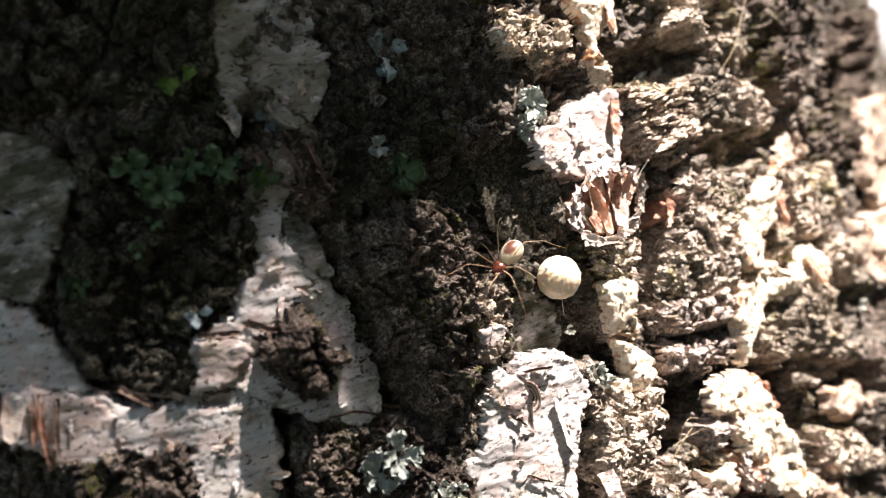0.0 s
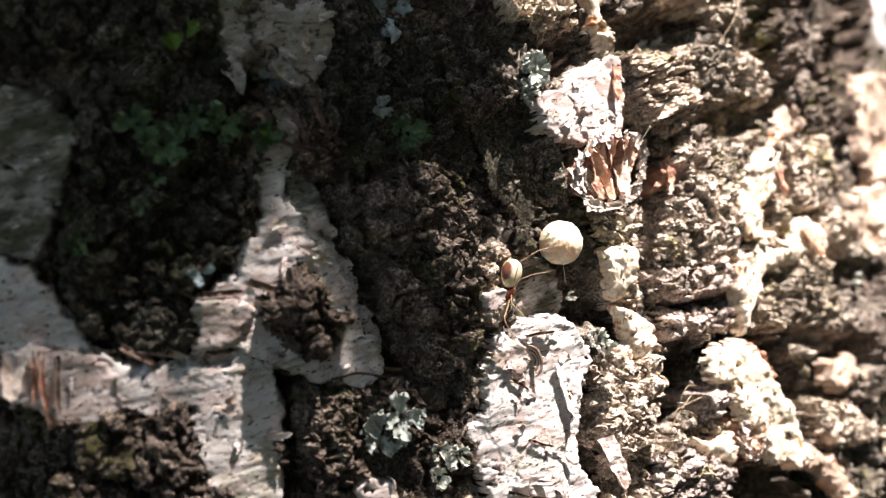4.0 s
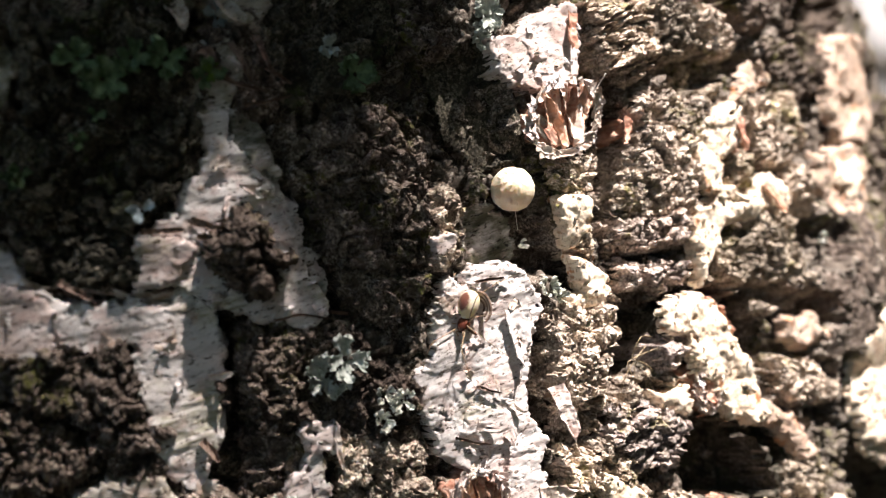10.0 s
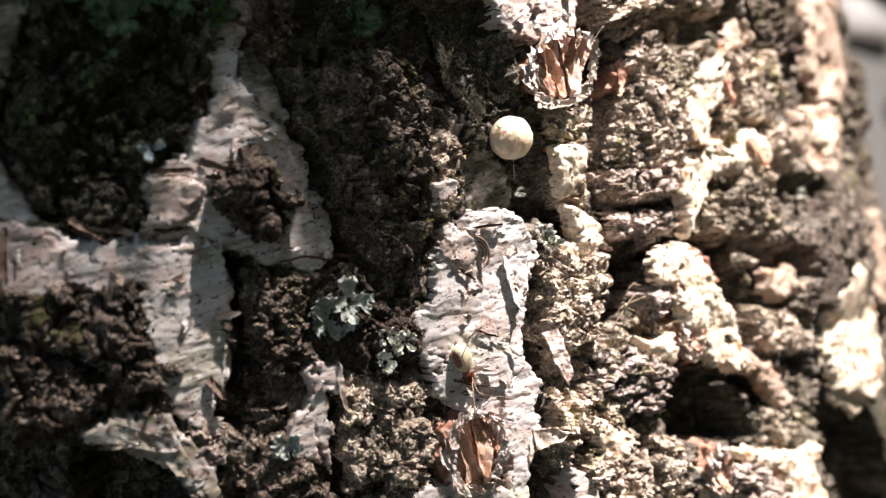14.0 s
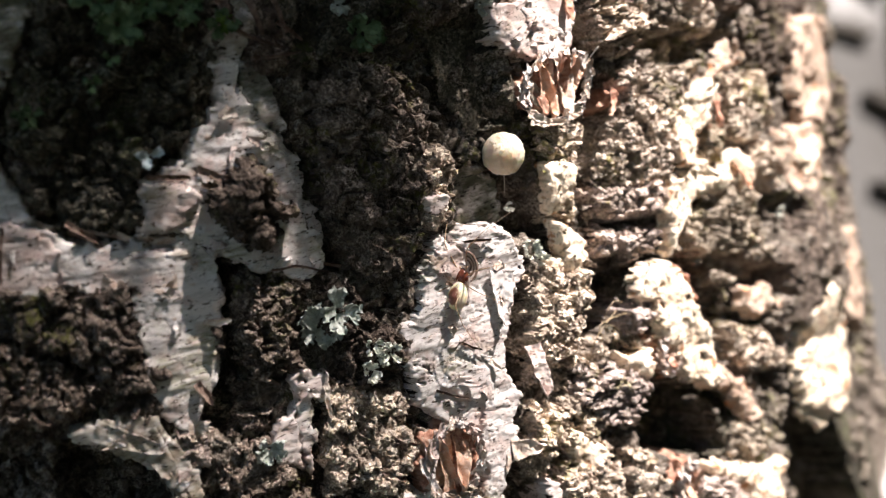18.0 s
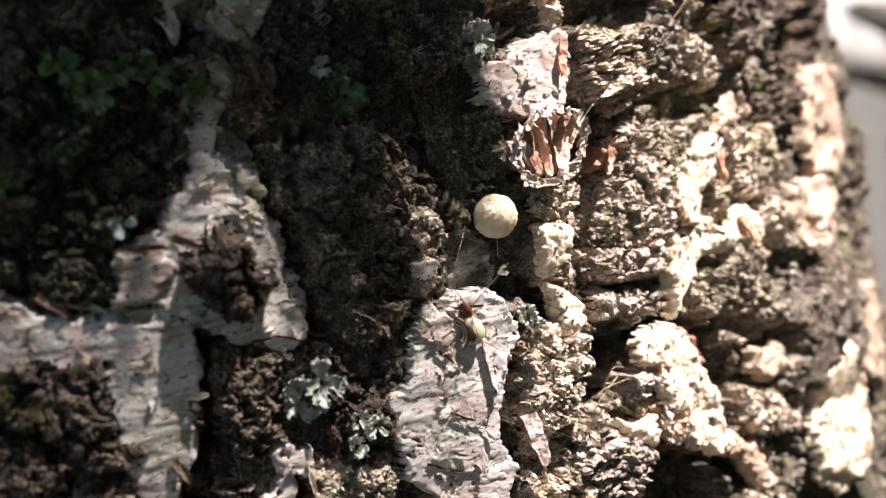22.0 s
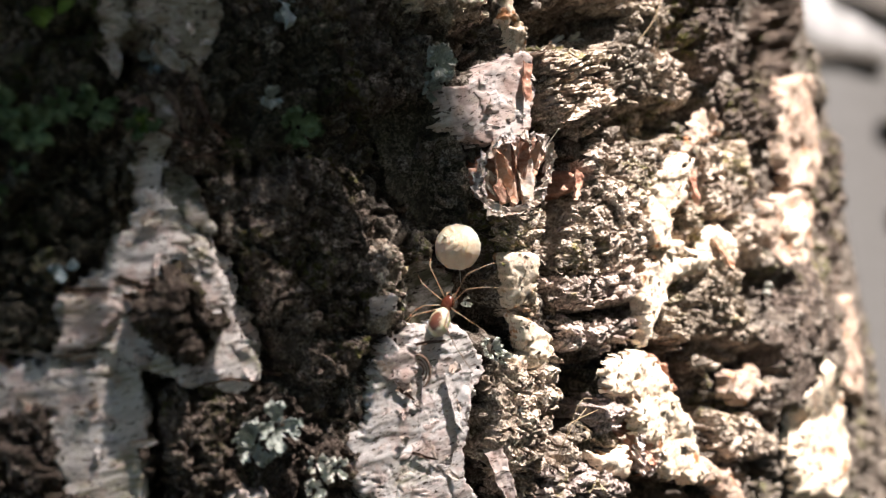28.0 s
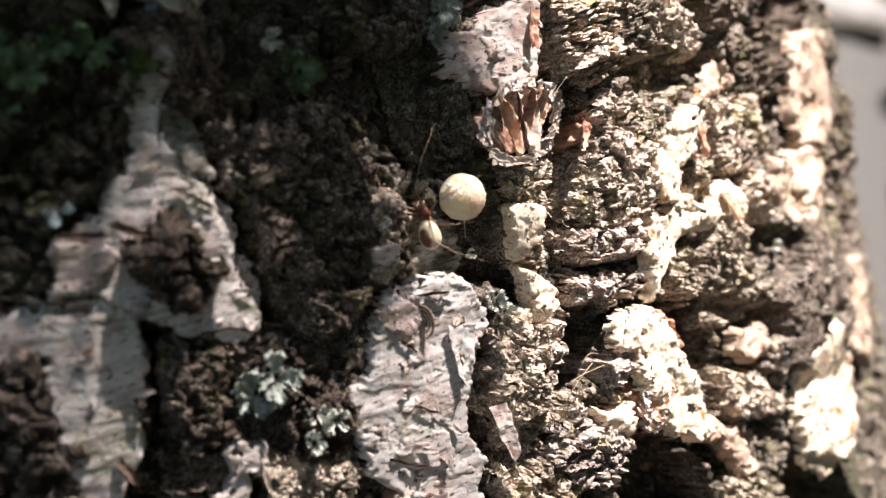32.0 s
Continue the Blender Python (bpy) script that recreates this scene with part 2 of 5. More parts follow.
def inside(s, v, corners):
    """Millimetres inside an outline given by its corners (s, v); negative outside it."""
    best, odd = np.full(np.shape(s), 1e9), np.zeros(np.shape(s), bool)
    for (s0, v0), (s1, v1) in zip(corners, corners[1:] + corners[:1]):
        ds, dv = s1 - s0, v1 - v0
        k = np.clip(((s - s0) * ds + (v - v0) * dv) / (ds * ds + dv * dv + 1e-9), 0, 1)
        best = np.minimum(best, np.hypot(s - s0 - k * ds, v - v0 - k * dv))
        if dv:
            odd ^= ((v0 > v) != (v1 > v)) & (s < s0 + (v - v0) / dv * ds)
    return np.where(odd, best, -best)


HOLLOWS, PLATES = [], []


def hollow(depth, *corners):
    HOLLOWS.append((depth, list(corners)))


def ease(x):
    x = np.clip(x, 0, 1)
    return x * x * (3 - 2 * x)


def relief(s, v):
    """Height of the trunk's own surface, between and under the plates."""
    s, v = np.asarray(s, float), np.asarray(v, float)
    h = -0.9 + 0.7 * fbm(s / 22, v / 30, 3, 11)
    h = h + 4.0 * ease((24 - np.hypot(s - 62, (v + 30) * 1.2)) / 18) - 1.0 * ease((s - 66) / 14) * ease((v - 1) / 9)
    return h + pits(s, v)


def pits(s, v):
    """How much the hollows lower a place."""
    h = np.zeros(np.shape(s))
    for depth, corners in HOLLOWS:
        cs, cv = [c[0] for c in corners], [c[1] for c in corners]
        near = (s > min(cs) - 2) & (s < max(cs) + 2) & (v > min(cv) - 2) & (v < max(cv) + 2)
        if near.any():
            d = inside(s, v, corners) + 0.6 * fbm(s / 2.2, v / 2.2, 4, 23, 0.6)
            h = np.minimum(h, np.where(near, depth * ease(d / 1.4 + 0.5), 0))
    return h


def surface(s, v):
    """Height of the topmost plate at a place, else of the trunk."""
    level = [top for top, corners in PLATES if float(inside(np.float64(s), np.float64(v), corners)) > 0.1]
    return max(level + [float(relief(s, v))])


def onto(s, v, h):
    s, v, h = np.broadcast_arrays(np.asarray(s, float), np.asarray(v, float), np.asarray(h, float))
    r = (RADIUS + h) / 1000
    return np.stack((r * np.sin(s / RADIUS), -r * np.cos(s / RADIUS), HEIGHT + v / 1000), -1)


def sheet(name, points, keep, material, tint_values=None):
    """A mesh from a grid of points; keep says which points are used."""
    nv, ns = keep.shape
    index = np.arange(nv * ns).reshape(nv, ns)
    q = np.stack((index[:-1, :-1], index[:-1, 1:], index[1:, 1:], index[1:, :-1]), -1)
    ok = keep[:-1, :-1] & keep[:-1, 1:] & keep[1:, 1:] & keep[1:, :-1]
    q = q[ok]
    used, q = np.unique(q, return_inverse=True)
    q = q.reshape(-1, 4)
    me = bpy.data.meshes.new(name)
    me.vertices.add(len(used))
    me.vertices.foreach_set("co", points.reshape(-1, 3)[used].astype(np.float32).ravel())
    me.loops.add(q.size)
    me.loops.foreach_set("vertex_index", q.astype(np.int32).ravel())
    me.polygons.add(len(q))
    me.polygons.foreach_set("loop_start", (np.arange(len(q)) * 4).astype(np.int32))
    me.update(calc_edges=True)
    me.polygons.foreach_set("use_smooth", np.ones(len(q), bool))
    if tint_values is not None:
        layer = me.color_attributes.new("tint", "FLOAT_COLOR", "POINT")
        rgba = np.ones((len(used), 4), np.float32)
        for k in range(3):
            rgba[:, k] = tint_values[k].ravel()[used]
        layer.data.foreach_set("color", rgba.ravel())
    me.materials.append(material)
    me.validate()
    return me


def part(name, data, material, parent, label=""):
    """Links a mesh, or a bmesh, as one object under a thing or a part."""
    if isinstance(data, bmesh.types.BMesh):
        me = bpy.data.meshes.new(name)
        data.to_mesh(me)
        data.free()
        me.materials.append(material)
        data = me
    ob = new(name, data)
    ob.parent = parent
    return tagged(ob, label)


def thing(name, label, category, group="", kind="", at=(0, 0, 0)):
    ob = tagged(new(name), label, category, group, kind)
    ob.location = at
    return ob


# ---- the birch trunk ----
birch = thing("birch_tree", "old birch trunk with white papery bark and dark crusty ridges", "tree")


def terrace(h, rise, sharp=0.3):
    """Turns a slope into flaky steps."""
    q = h / rise
    f = q - np.floor(q)
    return rise * (np.floor(q) + ease((f - 0.5) / sharp + 0.5))


def shards(x, y, seed):
    """Broken pieces: the height of each tilted piece, how far its edge is, and a number of its own."""
    ix, iy = np.floor(x).astype(np.int64), np.floor(y).astype(np.int64)
    one, two = np.full(np.shape(x), 9.0), np.full(np.shape(x), 9.0)
    own, slope = np.zeros(np.shape(x)), np.zeros(np.shape(x))
    for dx in (-1, 0, 1):
        for dy in (-1, 0, 1):
            jx, jy = ix + dx, iy + dy
            px, py = x - (jx + 0.5 + 0.45 * lattice(jx, jy, seed)), y - (jy + 0.5 + 0.45 * lattice(jx, jy, seed + 7))
            r = np.hypot(px, py)
            first = r < one
            two = np.minimum(two, np.maximum(one, r))
            own = np.where(first, lattice(jx, jy, seed + 13), own)
            slope = np.where(first, px * lattice(jx, jy, seed + 17) + py * lattice(jx, jy, seed + 19), slope)
            one = np.minimum(one, r)
    return own, slope, two - one


def cracked(S, V, seed, wide, tall, rough):
    """Crusty bark: pieces within pieces, each at its own height and tilt, with cracks between."""
    ws = S + 0.5 * wide * fbm(S / (1.4 * wide), V / (1.4 * tall), 3, seed + 1)
    wv = V + 0.5 * tall * fbm(S / (1.4 * wide), V / (1.4 * tall), 3, seed + 4)
    b_own, b_slope, b_edge = shards(ws / (2.7 * wide), wv / (2.7 * tall), seed + 30)
    m_own, m_slope, m_edge = shards(ws / wide, wv / tall, seed + 40)
    s_own, s_slope, s_edge = shards(ws / (0.42 * wide), wv / (0.42 * tall), seed + 50)
    h = 0.55 * b_own + 0.9 * b_slope + 0.45 * m_own + 0.75 * m_slope + 0.20 * s_own + 0.22 * s_slope
    h = h - 1.5 * ease((0.17 - b_edge) / 0.15) - 0.6 * ease((0.18 - m_edge) / 0.15) - 0.15 * ease((0.2 - s_edge) / 0.2)
    pit = fbm(S / (2.4 * wide), V / (2.8 * tall), 4, seed + 60, 0.6)
    h = h - 1.3 * ease((pit - 0.36) / 0.2)
    h = h + 0.16 * fbm(S / 0.5, V / 0.5, 3, seed + 70, 0.65)
    h = 0.55 * h + 0.45 * terrace(h + 0.3 * fbm(S / 1.5, V / 1.5, 3, seed + 75), 0.5, 0.35)
    return rough * h, np.clip(0.5 + 0.28 * b_own + 0.28 * m_own + 0.2 * s_own, 0, 1), m_own


def papery(S, V, seed, grit):
    """Level flaky layers and fine cracks of birch paper."""
    bend = 0.8 * fbm(S / 7, V / 7, 3, seed + 45)
    h = terrace(0.08 * fbm((S + bend) / 5.0, (V + 0.36 * S + bend) / 2.4, 5, seed + 41, 0.6), 0.07, 0.2) + 0.13 * fbm(S / 7.0, V / 5.0, 4, seed + 43)
    h = h + 0.20 * fbm(S / 15, (V + 0.2 * S + bend) / 2.4, 3, seed + 51) + 0.015 * grit + 0.02 * fbm(S / 1.6, (V + 0.36 * S) / 0.4, 3, seed + 49)
    h = h - 0.35 * ease((0.020 - np.abs(fbm(S / 5.5, (V + 0.36 * S) / 1.7, 5, seed + 47, 0.7))) / 0.014) * (fbm(S / 7, V / 7, 2, seed + 48) > -0.1)
    return h - 0.35 * ease((0.016 - np.abs(fbm(S / 2.5, V / 4.5, 5, seed + 57, 0.7))) / 0.012) * (fbm(S / 6, V / 6, 2, seed + 58) > 0.15)


def build_trunk():
    far_s = np.array([-1.0, -0.85, -0.7, -0.55, -0.42, -0.3, -0.22, -0.17]) * math.pi * RADIUS
    s = np.concatenate((far_s, np.arange(-66, 45, 0.24), np.arange(45, 122, 0.42), -far_s[::-1][1:]))
    low = np.array([-1300.0, -1290, -1100, -900, -700, -500, -350, -250, -180, -130, -100, -85])
    high = np.array([52.0, 60, 75, 100, 140, 200, 300, 450, 700, 1000, 1500, 2100, 2700])
    v = np.concatenate((low, np.arange(-78, 48, 0.24), high))
    S, V = np.meshgrid(s, v)
    H = relief(S, V)
    window = ease((62 - np.abs(V + 15)) / 4) * ease((92 - np.abs(S - 28)) / 3)
    crust, tone, own = cracked(S, V, 31, 1.6, 1.7, 0.9)
    H = H + window * crust
    S = S + window * 0.40 * fbm(V / 0.9, H / 0.7, 3, 95)
    V = V + window * 0.35 * fbm(S / 0.9, H / 0.7, 3, 97)
    beyond = 1.0 - ease((70 - np.abs(V + 15)) / 4)
    return sheet("trunk", onto(S, V, H), np.ones(S.shape, bool), M_TRUNK, (tone, beyond, beyond))


CHIPS, FLAKES, CURLS = {}, [], []
# material, width and height of the broken pieces, roughness
CRUSTS = {"grey": (M_GREY, 1.4, 1.3, 0.6), "mossy": (M_MOSSY, 1.3, 1.3, 0.65), "purple": (M_PURPLE, 2.4, 1.2, 0.75), "umber": (M_UMBER, 2.0, 1.8, 0.8), "lump": (M_UMBER, 3.0, 2.8, 0.55), "dark": (M_DARK, 2.0, 1.8, 0.7),
          "shade": (M_SHADE, 2.2, 2.1, 0.68), "speck": (M_SPECK, 1.4, 1.2, 0.7), "granular": (M_DARK, 1.1, 0.9, 0.45), "laminae": (M_GREY, 3.4, 0.7, 0.8)}
SMOOTH = {"algae": M_SHADED_ALGAE, "dirty": M_DIRTY, "paper": M_PAPER, "pink": M_PINK, "cream": M_CREAM, "rose": M_ROSE, "red": M_RED}
PIECES = {"algae": "paper_layer", "dirty": "paper_layer", "paper": "paper_layer", "pink": "paper_layer", "cream": "cork_layer", "rose": "cork_layer", "red": "torn_layer"}


def plate(kind, level, seed, *corners):
    """One piece of bark of a given kind: its outline round the trunk (s, v), its top at the height level."""
    corners = list(corners)
    PLATES.append((level, corners))
    mid_s = sum(c[0] for c in corners) / len(corners)
    step = 0.34 if mid_s > 46 else 0.17
    s0, s1 = min(c[0] for c in corners) - 2, max(c[0] for c in corners) + 2
    v0, v1 = min(c[1] for c in corners) - 2, max(c[1] for c in corners) + 2
    S, V = np.meshgrid(np.arange(s0, s1, step), np.arange(v0, v1, step))
    rng = np.random.default_rng(seed)
    grit = rng.uniform(-1, 1, S.shape)
    small = min(1.0, 0.12 * min(s1 - s0 - 2, v1 - v0 - 2))
    d = inside(S, V, corners) + 0.2 + small * (0.55 * fbm(S / 3.2, V / 3.2, 5, seed, 0.65) + 0.25 * fbm(S / 0.8, V / 0.8, 3, seed + 9))
    base = relief(S, V)
    tone = None
    if kind in CRUSTS:
        material, wide, tall, rough = CRUSTS[kind]
        h, tone, own = cracked(S, V, seed, wide, tall, rough)
        d = d + 0.45 * small * own
        top = level + h + (2.2 * (1 - np.exp(-np.clip(d, 0, None) / 2.0)) if kind == "lump" else 0.0) + (0.95 * pits(S, V) if mid_s > -3 else 0.0)
        body = 1 - np.exp(-np.clip(d, 0, None) / 0.45)
        lean = rough * ease(d / 0.5)
        S2 = S + lean * (0.30 * soft_noise(S / 0.8, V / 0.8, seed + 80) + 0.06 * grit)
        V2 = V + lean * (0.25 * soft_noise(S / 0.8, V / 0.8, seed + 81) + 0.06 * rng.uniform(-1, 1, S.shape))
    else:
        material, S2, V2 = SMOOTH[kind], S, V
        if kind in ("paper", "pink", "algae", "dirty"):
            top = level + papery(S, V, seed, grit) + (0.7 * pits(S, V) if kind != "algae" and mid_s < -12 else 0.0) + 0.3 * np.exp(-np.clip(d, 0, None) / 0.5) * ease(0.3 + fbm(S / 2.5, V / 2.5, 2, seed + 5))
            d = np.minimum(d, 2.6 * (1.5 - fbm(S / 2.6, (V + 0.36 * S) / 1.3, 4, seed + 53, 0.6)))
            body = 1 - np.exp(-np.clip(d, 0, None) / 0.10)
        elif kind == "red":
            ws = S + 0.22 * V + 0.5 * fbm(S / 3, V / 4, 3, seed + 20)
            top = level - 0.5 + terrace(0.8 * fbm(ws / 1.0, V / 6.0, 4, seed + 24), 0.4) + 0.05 * grit
            body = 1 - np.exp(-np.clip(d, 0, None) / 0.25)
        else:
            base = np.maximum(base, level - 1.1)
            h, tone, own = cracked(S, V, seed, 2.8, 2.4, 0.05)
            d = np.minimum(d, 1.6 * (1.3 - fbm(S / 3.0, V / 3.0, 4, seed + 66, 0.6))) + 0.15 * small * own
            top = level + h + (0.6 * pits(S, V) if mid_s > 42 else 0.0) + 0.8 * papery(S, V, seed, grit) + 0.4 * fbm(S / 3, V / 3, 3, seed + 6) + 0.2 * np.exp(-np.clip(d, 0, None) / 0.5) * ease(0.2 + fbm(S / 2.0, V / 2.0, 2, seed + 5))
            body = 1 - np.exp(-np.clip(d, 0, None) / 0.2)
    H = np.where(d > 0, base - 0.2 + (np.maximum(top, base) - base + 0.2) * body, base - 0.9)
    wall = ease(1.6 - d / 0.8) * ease((top - base) / 2) * (1.0 if kind in CRUSTS else 0.4)
    S2 = S2 + wall * 0.45 * fbm(V / 0.8 + 3.1, H / 0.6, 3, seed + 90)
    V2 = V2 + wall * 0.40 * fbm(S / 0.8 + 7.7, H / 0.6, 3, seed + 94)
    me = sheet(PIECES.get(kind, "bark_plate"), onto(S2, V2, H), d > -1.6 * step, material, None if tone is None else (tone, tone, tone))
    if kind in CRUSTS:
        me.polygons.foreach_set("use_smooth", np.zeros(len(me.polygons), bool))
        pick = (d > 0.4) & (rng.random(S.shape) < 0.55 * step * step)
        pale = rng.random(S.shape) < (0.2 if kind in ("grey", "mossy") else 0.0)
        for stuff, chosen in ((material, pick & ~pale), (M_SPECK, pick & pale)):
            CHIPS.setdefault(stuff, []).append(np.stack((S2[chosen], V2[chosen], H[chosen]), -1))
    elif kind != "red":
        if kind in ("cream", "rose"):
            pick = (d > 0.1) & (rng.random(S.shape) < 1.1 * step * step * ease(0.4 + 1.5 * fbm(S / 2.5, V / 2.5, 2, seed + 77)))
            CHIPS.setdefault(M_MOSSY, []).append(np.stack((S[pick], V[pick], H[pick]), -1))
        if kind in ("paper", "pink", "dirty"):
            pick = (d > 0.8) & (rng.random(S.shape) < 0.075 * step * step)
            CURLS.extend(zip(S[pick].tolist(), V[pick].tolist(), H[pick].tolist()))
        pick = (d > 0.3) & (rng.random(S.shape) < 0.10 * step * step)
        FLAKES.append(np.stack((S[pick], V[pick], H[pick]), -1))
    return part(me.name.split(".")[0], me, material, birch)


def crumbs(material, spots, seed, small=0.16, large=0.55, flat=1.0):
    """Loose angular crumbs lying on the crust, as one mesh of small wedges."""
    rng = np.random.default_rng(seed)
    n = len(spots)
    size = small + (large - small) * rng.random(n) ** 2
    turn = rng.uniform(0, 2 * math.pi, n)
    corners = []
    for k, (r, up) in enumerate(((1.0, 0.1), (0.75, 0.25), (1.0, 0.0), (0.6, 0.3))):
        a = turn + k * math.pi / 2 + rng.uniform(-0.5, 0.5, n)
        q = size * r * rng.uniform(0.6, 1.2, n)
        corners.append(onto(spots[:, 0] + q * np.cos(a), spots[:, 1] + 0.8 * q * np.sin(a), spots[:, 2] + flat * size * (up + rng.uniform(-0.25, 0.5, n))))
    corners.append(onto(spots[:, 0], spots[:, 1], spots[:, 2] + flat * size * rng.uniform(0.5, 1.0, n)))
    corners.append(onto(spots[:, 0], spots[:, 1], spots[:, 2] - 0.35))
    co = np.stack(corners, 1).reshape(-1, 3)
    tri = np.array([(0, 1, 4), (1, 2, 4), (2, 3, 4), (3, 0, 4), (1, 0, 5), (2, 1, 5), (3, 2, 5), (0, 3, 5)])
    faces = (np.arange(n)[:, None, None] * 6 + tri[None]).reshape(-1, 3)
    me = bpy.data.meshes.new("bark_grit")
    me.from_pydata(co.tolist(), [], faces.tolist())
    layer = me.color_attributes.new("tint", "FLOAT_COLOR", "POINT")
    layer.data.foreach_set("color", np.repeat(rng.uniform(0.2, 0.9, n), 24).astype(np.float32))
    me.materials.append(material)
    ob = part("bark_grit", me, material, birch)
    return tagged(ob, kind="stuff")


def ribbon(name, a, b, width, lift, material, parent, thick=0.14, seed=1, cup=0.3, n=30, k=11, base=None, taper=0.3, fork=0.0, label="", rag=0.18, hook=0.0):
    """A thin curled strip from a to b (s, v), rooted in the bark at a and lifted by lift at b."""
    u, w = np.meshgrid(np.linspace(0, 1, n), np.linspace(-1, 1, k), indexing="ij")
    ds, dv = b[0] - a[0], b[1] - a[1]
    length = math.hypot(ds, dv)
    es, ev = ds / length, dv / length
    wide = width / 2 * (1 - taper * u) * np.sqrt(np.clip(1 - u ** 8, 0.02, 1))
    wide = wide * (1 + rag * 1.3 * fbm(u * length / 1.6, np.sign(w) * 5 + seed, 5, seed, 0.75))
    along = u * length - fork * length * u * np.cos(w * math.pi / 2 * 1.6) ** 2 + 1.6 * rag * width * fbm(w * 1.6 + seed, u * 2, 4, seed + 3, 0.7) * u
    side = w * wide + 0.05 * length * (fbm(u * 1.6, np.full(u.shape, seed * 1.7), 2, seed + 5))
    S, V = a[0] + es * along - ev * side, a[1] + ev * along + es * side
    ground_h = surface(*a) if base is None else base
    H = ground_h + 0.1 + lift * u ** 1.4 + cup * w ** 2 * (0.3 + u) + 0.22 * fbm(S / 0.8, V / 1.6, 4, seed + 8, 0.65) - hook * np.clip(u - 0.7, 0, 1) ** 2 * 10
    half = thick / 2 * np.clip(1.05 - u ** 6, 0.05, 1)
    top, under = onto(S, V, H + half), onto(S, V, H - half)
    loop = np.concatenate((top, under[:, ::-1], top[:, :1]), 1)
    me = sheet(name, loop, np.ones(loop.shape[:2], bool), material)
    return part(name, me, material, parent, label)


# hollows between the plates
hollow(-4.0, (-33.9, -2.5), (-32.8, -4.7), (-34.0, -9.6), (-33.8, -12.7), (-35.3, -15.7), (-33.1, -20.2), (-37.4, -21.0), (-39.2, -19.1), (-39.3, -16.7),
      (-37.0, -14.6), (-35.1, -12.2), (-34.3, -7.7))
hollow(-2.2, (-5.8, 15.5), (-1.8, 16.3), (1.2, 16.2), (2.3, 12.7), (3.5, 8.4), (3.1, 3.9), (-0.6, 2.4), (-2.9, 2.5), (-4.1, 5.5), (-5.9, 6.7),
      (-5.7, 11.7))
hollow(-4.5, (-4.8, -0.8), (-2.1, -1.7), (0.9, -2.0), (4.0, -2.4), (4.9, -6.7), (7.3, -9.6), (6.9, -12.9), (3.7, -12.4), (1.6, -8.9), (-1.7, -7.1),
      (-4.4, -8.1), (-6.6, -7.0))
hollow(-2.0, (-2.3, -16.5), (-0.5, -19.7), (-1.2, -22.8), (1.0, -26.3), (-0.2, -29.9), (-2.2, -28.5), (-3.9, -26.5), (-4.3, -21.7))
hollow(-7.0, (11.0, -16.5), (13.8, -18.9), (15.4, -22.4), (11.4, -25.0), (7.6, -27.7), (6.6, -26.6), (9.1, -21.3))
hollow(-4.0, (20.4, -28.4), (22.6, -29.9), (22.1, -36.4), (20.7, -34.3))
hollow(-8.0, (17.8, -34.0), (22.9, -35.2), (27.5, -38.4), (28.9, -44.4), (28.9, -47.5), (23.3, -45.9), (17.7, -42.8), (13.9, -41.9), (14.1, -38.4))
hollow(-4.0, (28.3, -36.4), (32.5, -38.8), (33.7, -42.4), (29.4, -43.0), (28.3, -39.5))
hollow(-4.0, (15.7, -0.1), (17.0, -1.8), (14.5, -4.6), (13.4, -7.7), (11.7, -7.3), (11.6, -5.2), (14.3, -2.5))
hollow(-4.0, (15.1, 10.2), (18.3, 8.6), (18.9, 7.4), (18.8, 3.3), (17.2, 0.2), (15.7, 4.0))
hollow(-5.0, (21.0, 22.5), (24.7, 22.6), (30.3, 21.1), (33.2, 20.0), (30.3, 17.0), (25.2, 16.9), (22.5, 17.6), (22.3, 20.3))
hollow(-4.0, (16.6, 22.5), (20.1, 22.6), (20.2, 19.3), (17.5, 19.1), (16.4, 20.0))
hollow(-3.0, (27.2, 9.3), (33.6, 9.1), (39.1, 7.7), (45.5, 6.8), (44.7, 4.3), (39.5, 4.6), (31.5, 5.6), (27.6, 7.1))
hollow(-4.0, (42.2, 18.1), (45.8, 16.8), (44.7, 13.3), (47.9, 9.8), (45.1, 10.3), (42.2, 13.7))
hollow(-3.0, (7.2, 22.8), (12.5, 22.5), (12.1, 20.7), (10.3, 16.6), (6.6, 17.3), (6.4, 19.8))
hollow(-4.0, (29.9, -2.6), (30.8, -7.9), (29.4, -8.3), (27.8, -6.5))
hollow(-3.5, (29.7, -21.0), (35.1, -23.4), (34.0, -29.2), (34.9, -33.4), (31.9, -33.9), (30.0, -29.4), (27.3, -24.0))
hollow(-4.0, (36.7, -29.3), (44.0, -33.3), (41.9, -34.2), (35.8, -31.4))
hollow(-3.0, (40.7, -40.2), (48.2, -42.2), (46.4, -45.7), (40.7, -43.5))
hollow(-8.0, (50.0, -50.0), (64.8, -56.8), (67.0, -64.5), (71.0, -76.3), (64.2, -75.2), (47.2, -67.0), (46.2, -59.2))
hollow(-3.0, (15.1, -38.1), (19.1, -38.0), (17.0, -45.0), (14.1, -43.7))
hollow(-3.0, (-7.8, -35.7), (-4.7, -36.2), (-2.8, -42.0), (-2.6, -44.4), (-9.3, -41.5))
hollow(-6.0, (-53.5, -17.7), (-50.3, -18.2), (-47.5, -20.0), (-45.1, -23.6), (-42.9, -28.5), (-54.8, -24.3), (-55.5, -19.2))
hollow(-3.5, (11.2, -10.2), (18.5, -12.5), (24.4, -13.7), (24.1, -14.4), (17.3, -13.1), (12.2, -11.1))
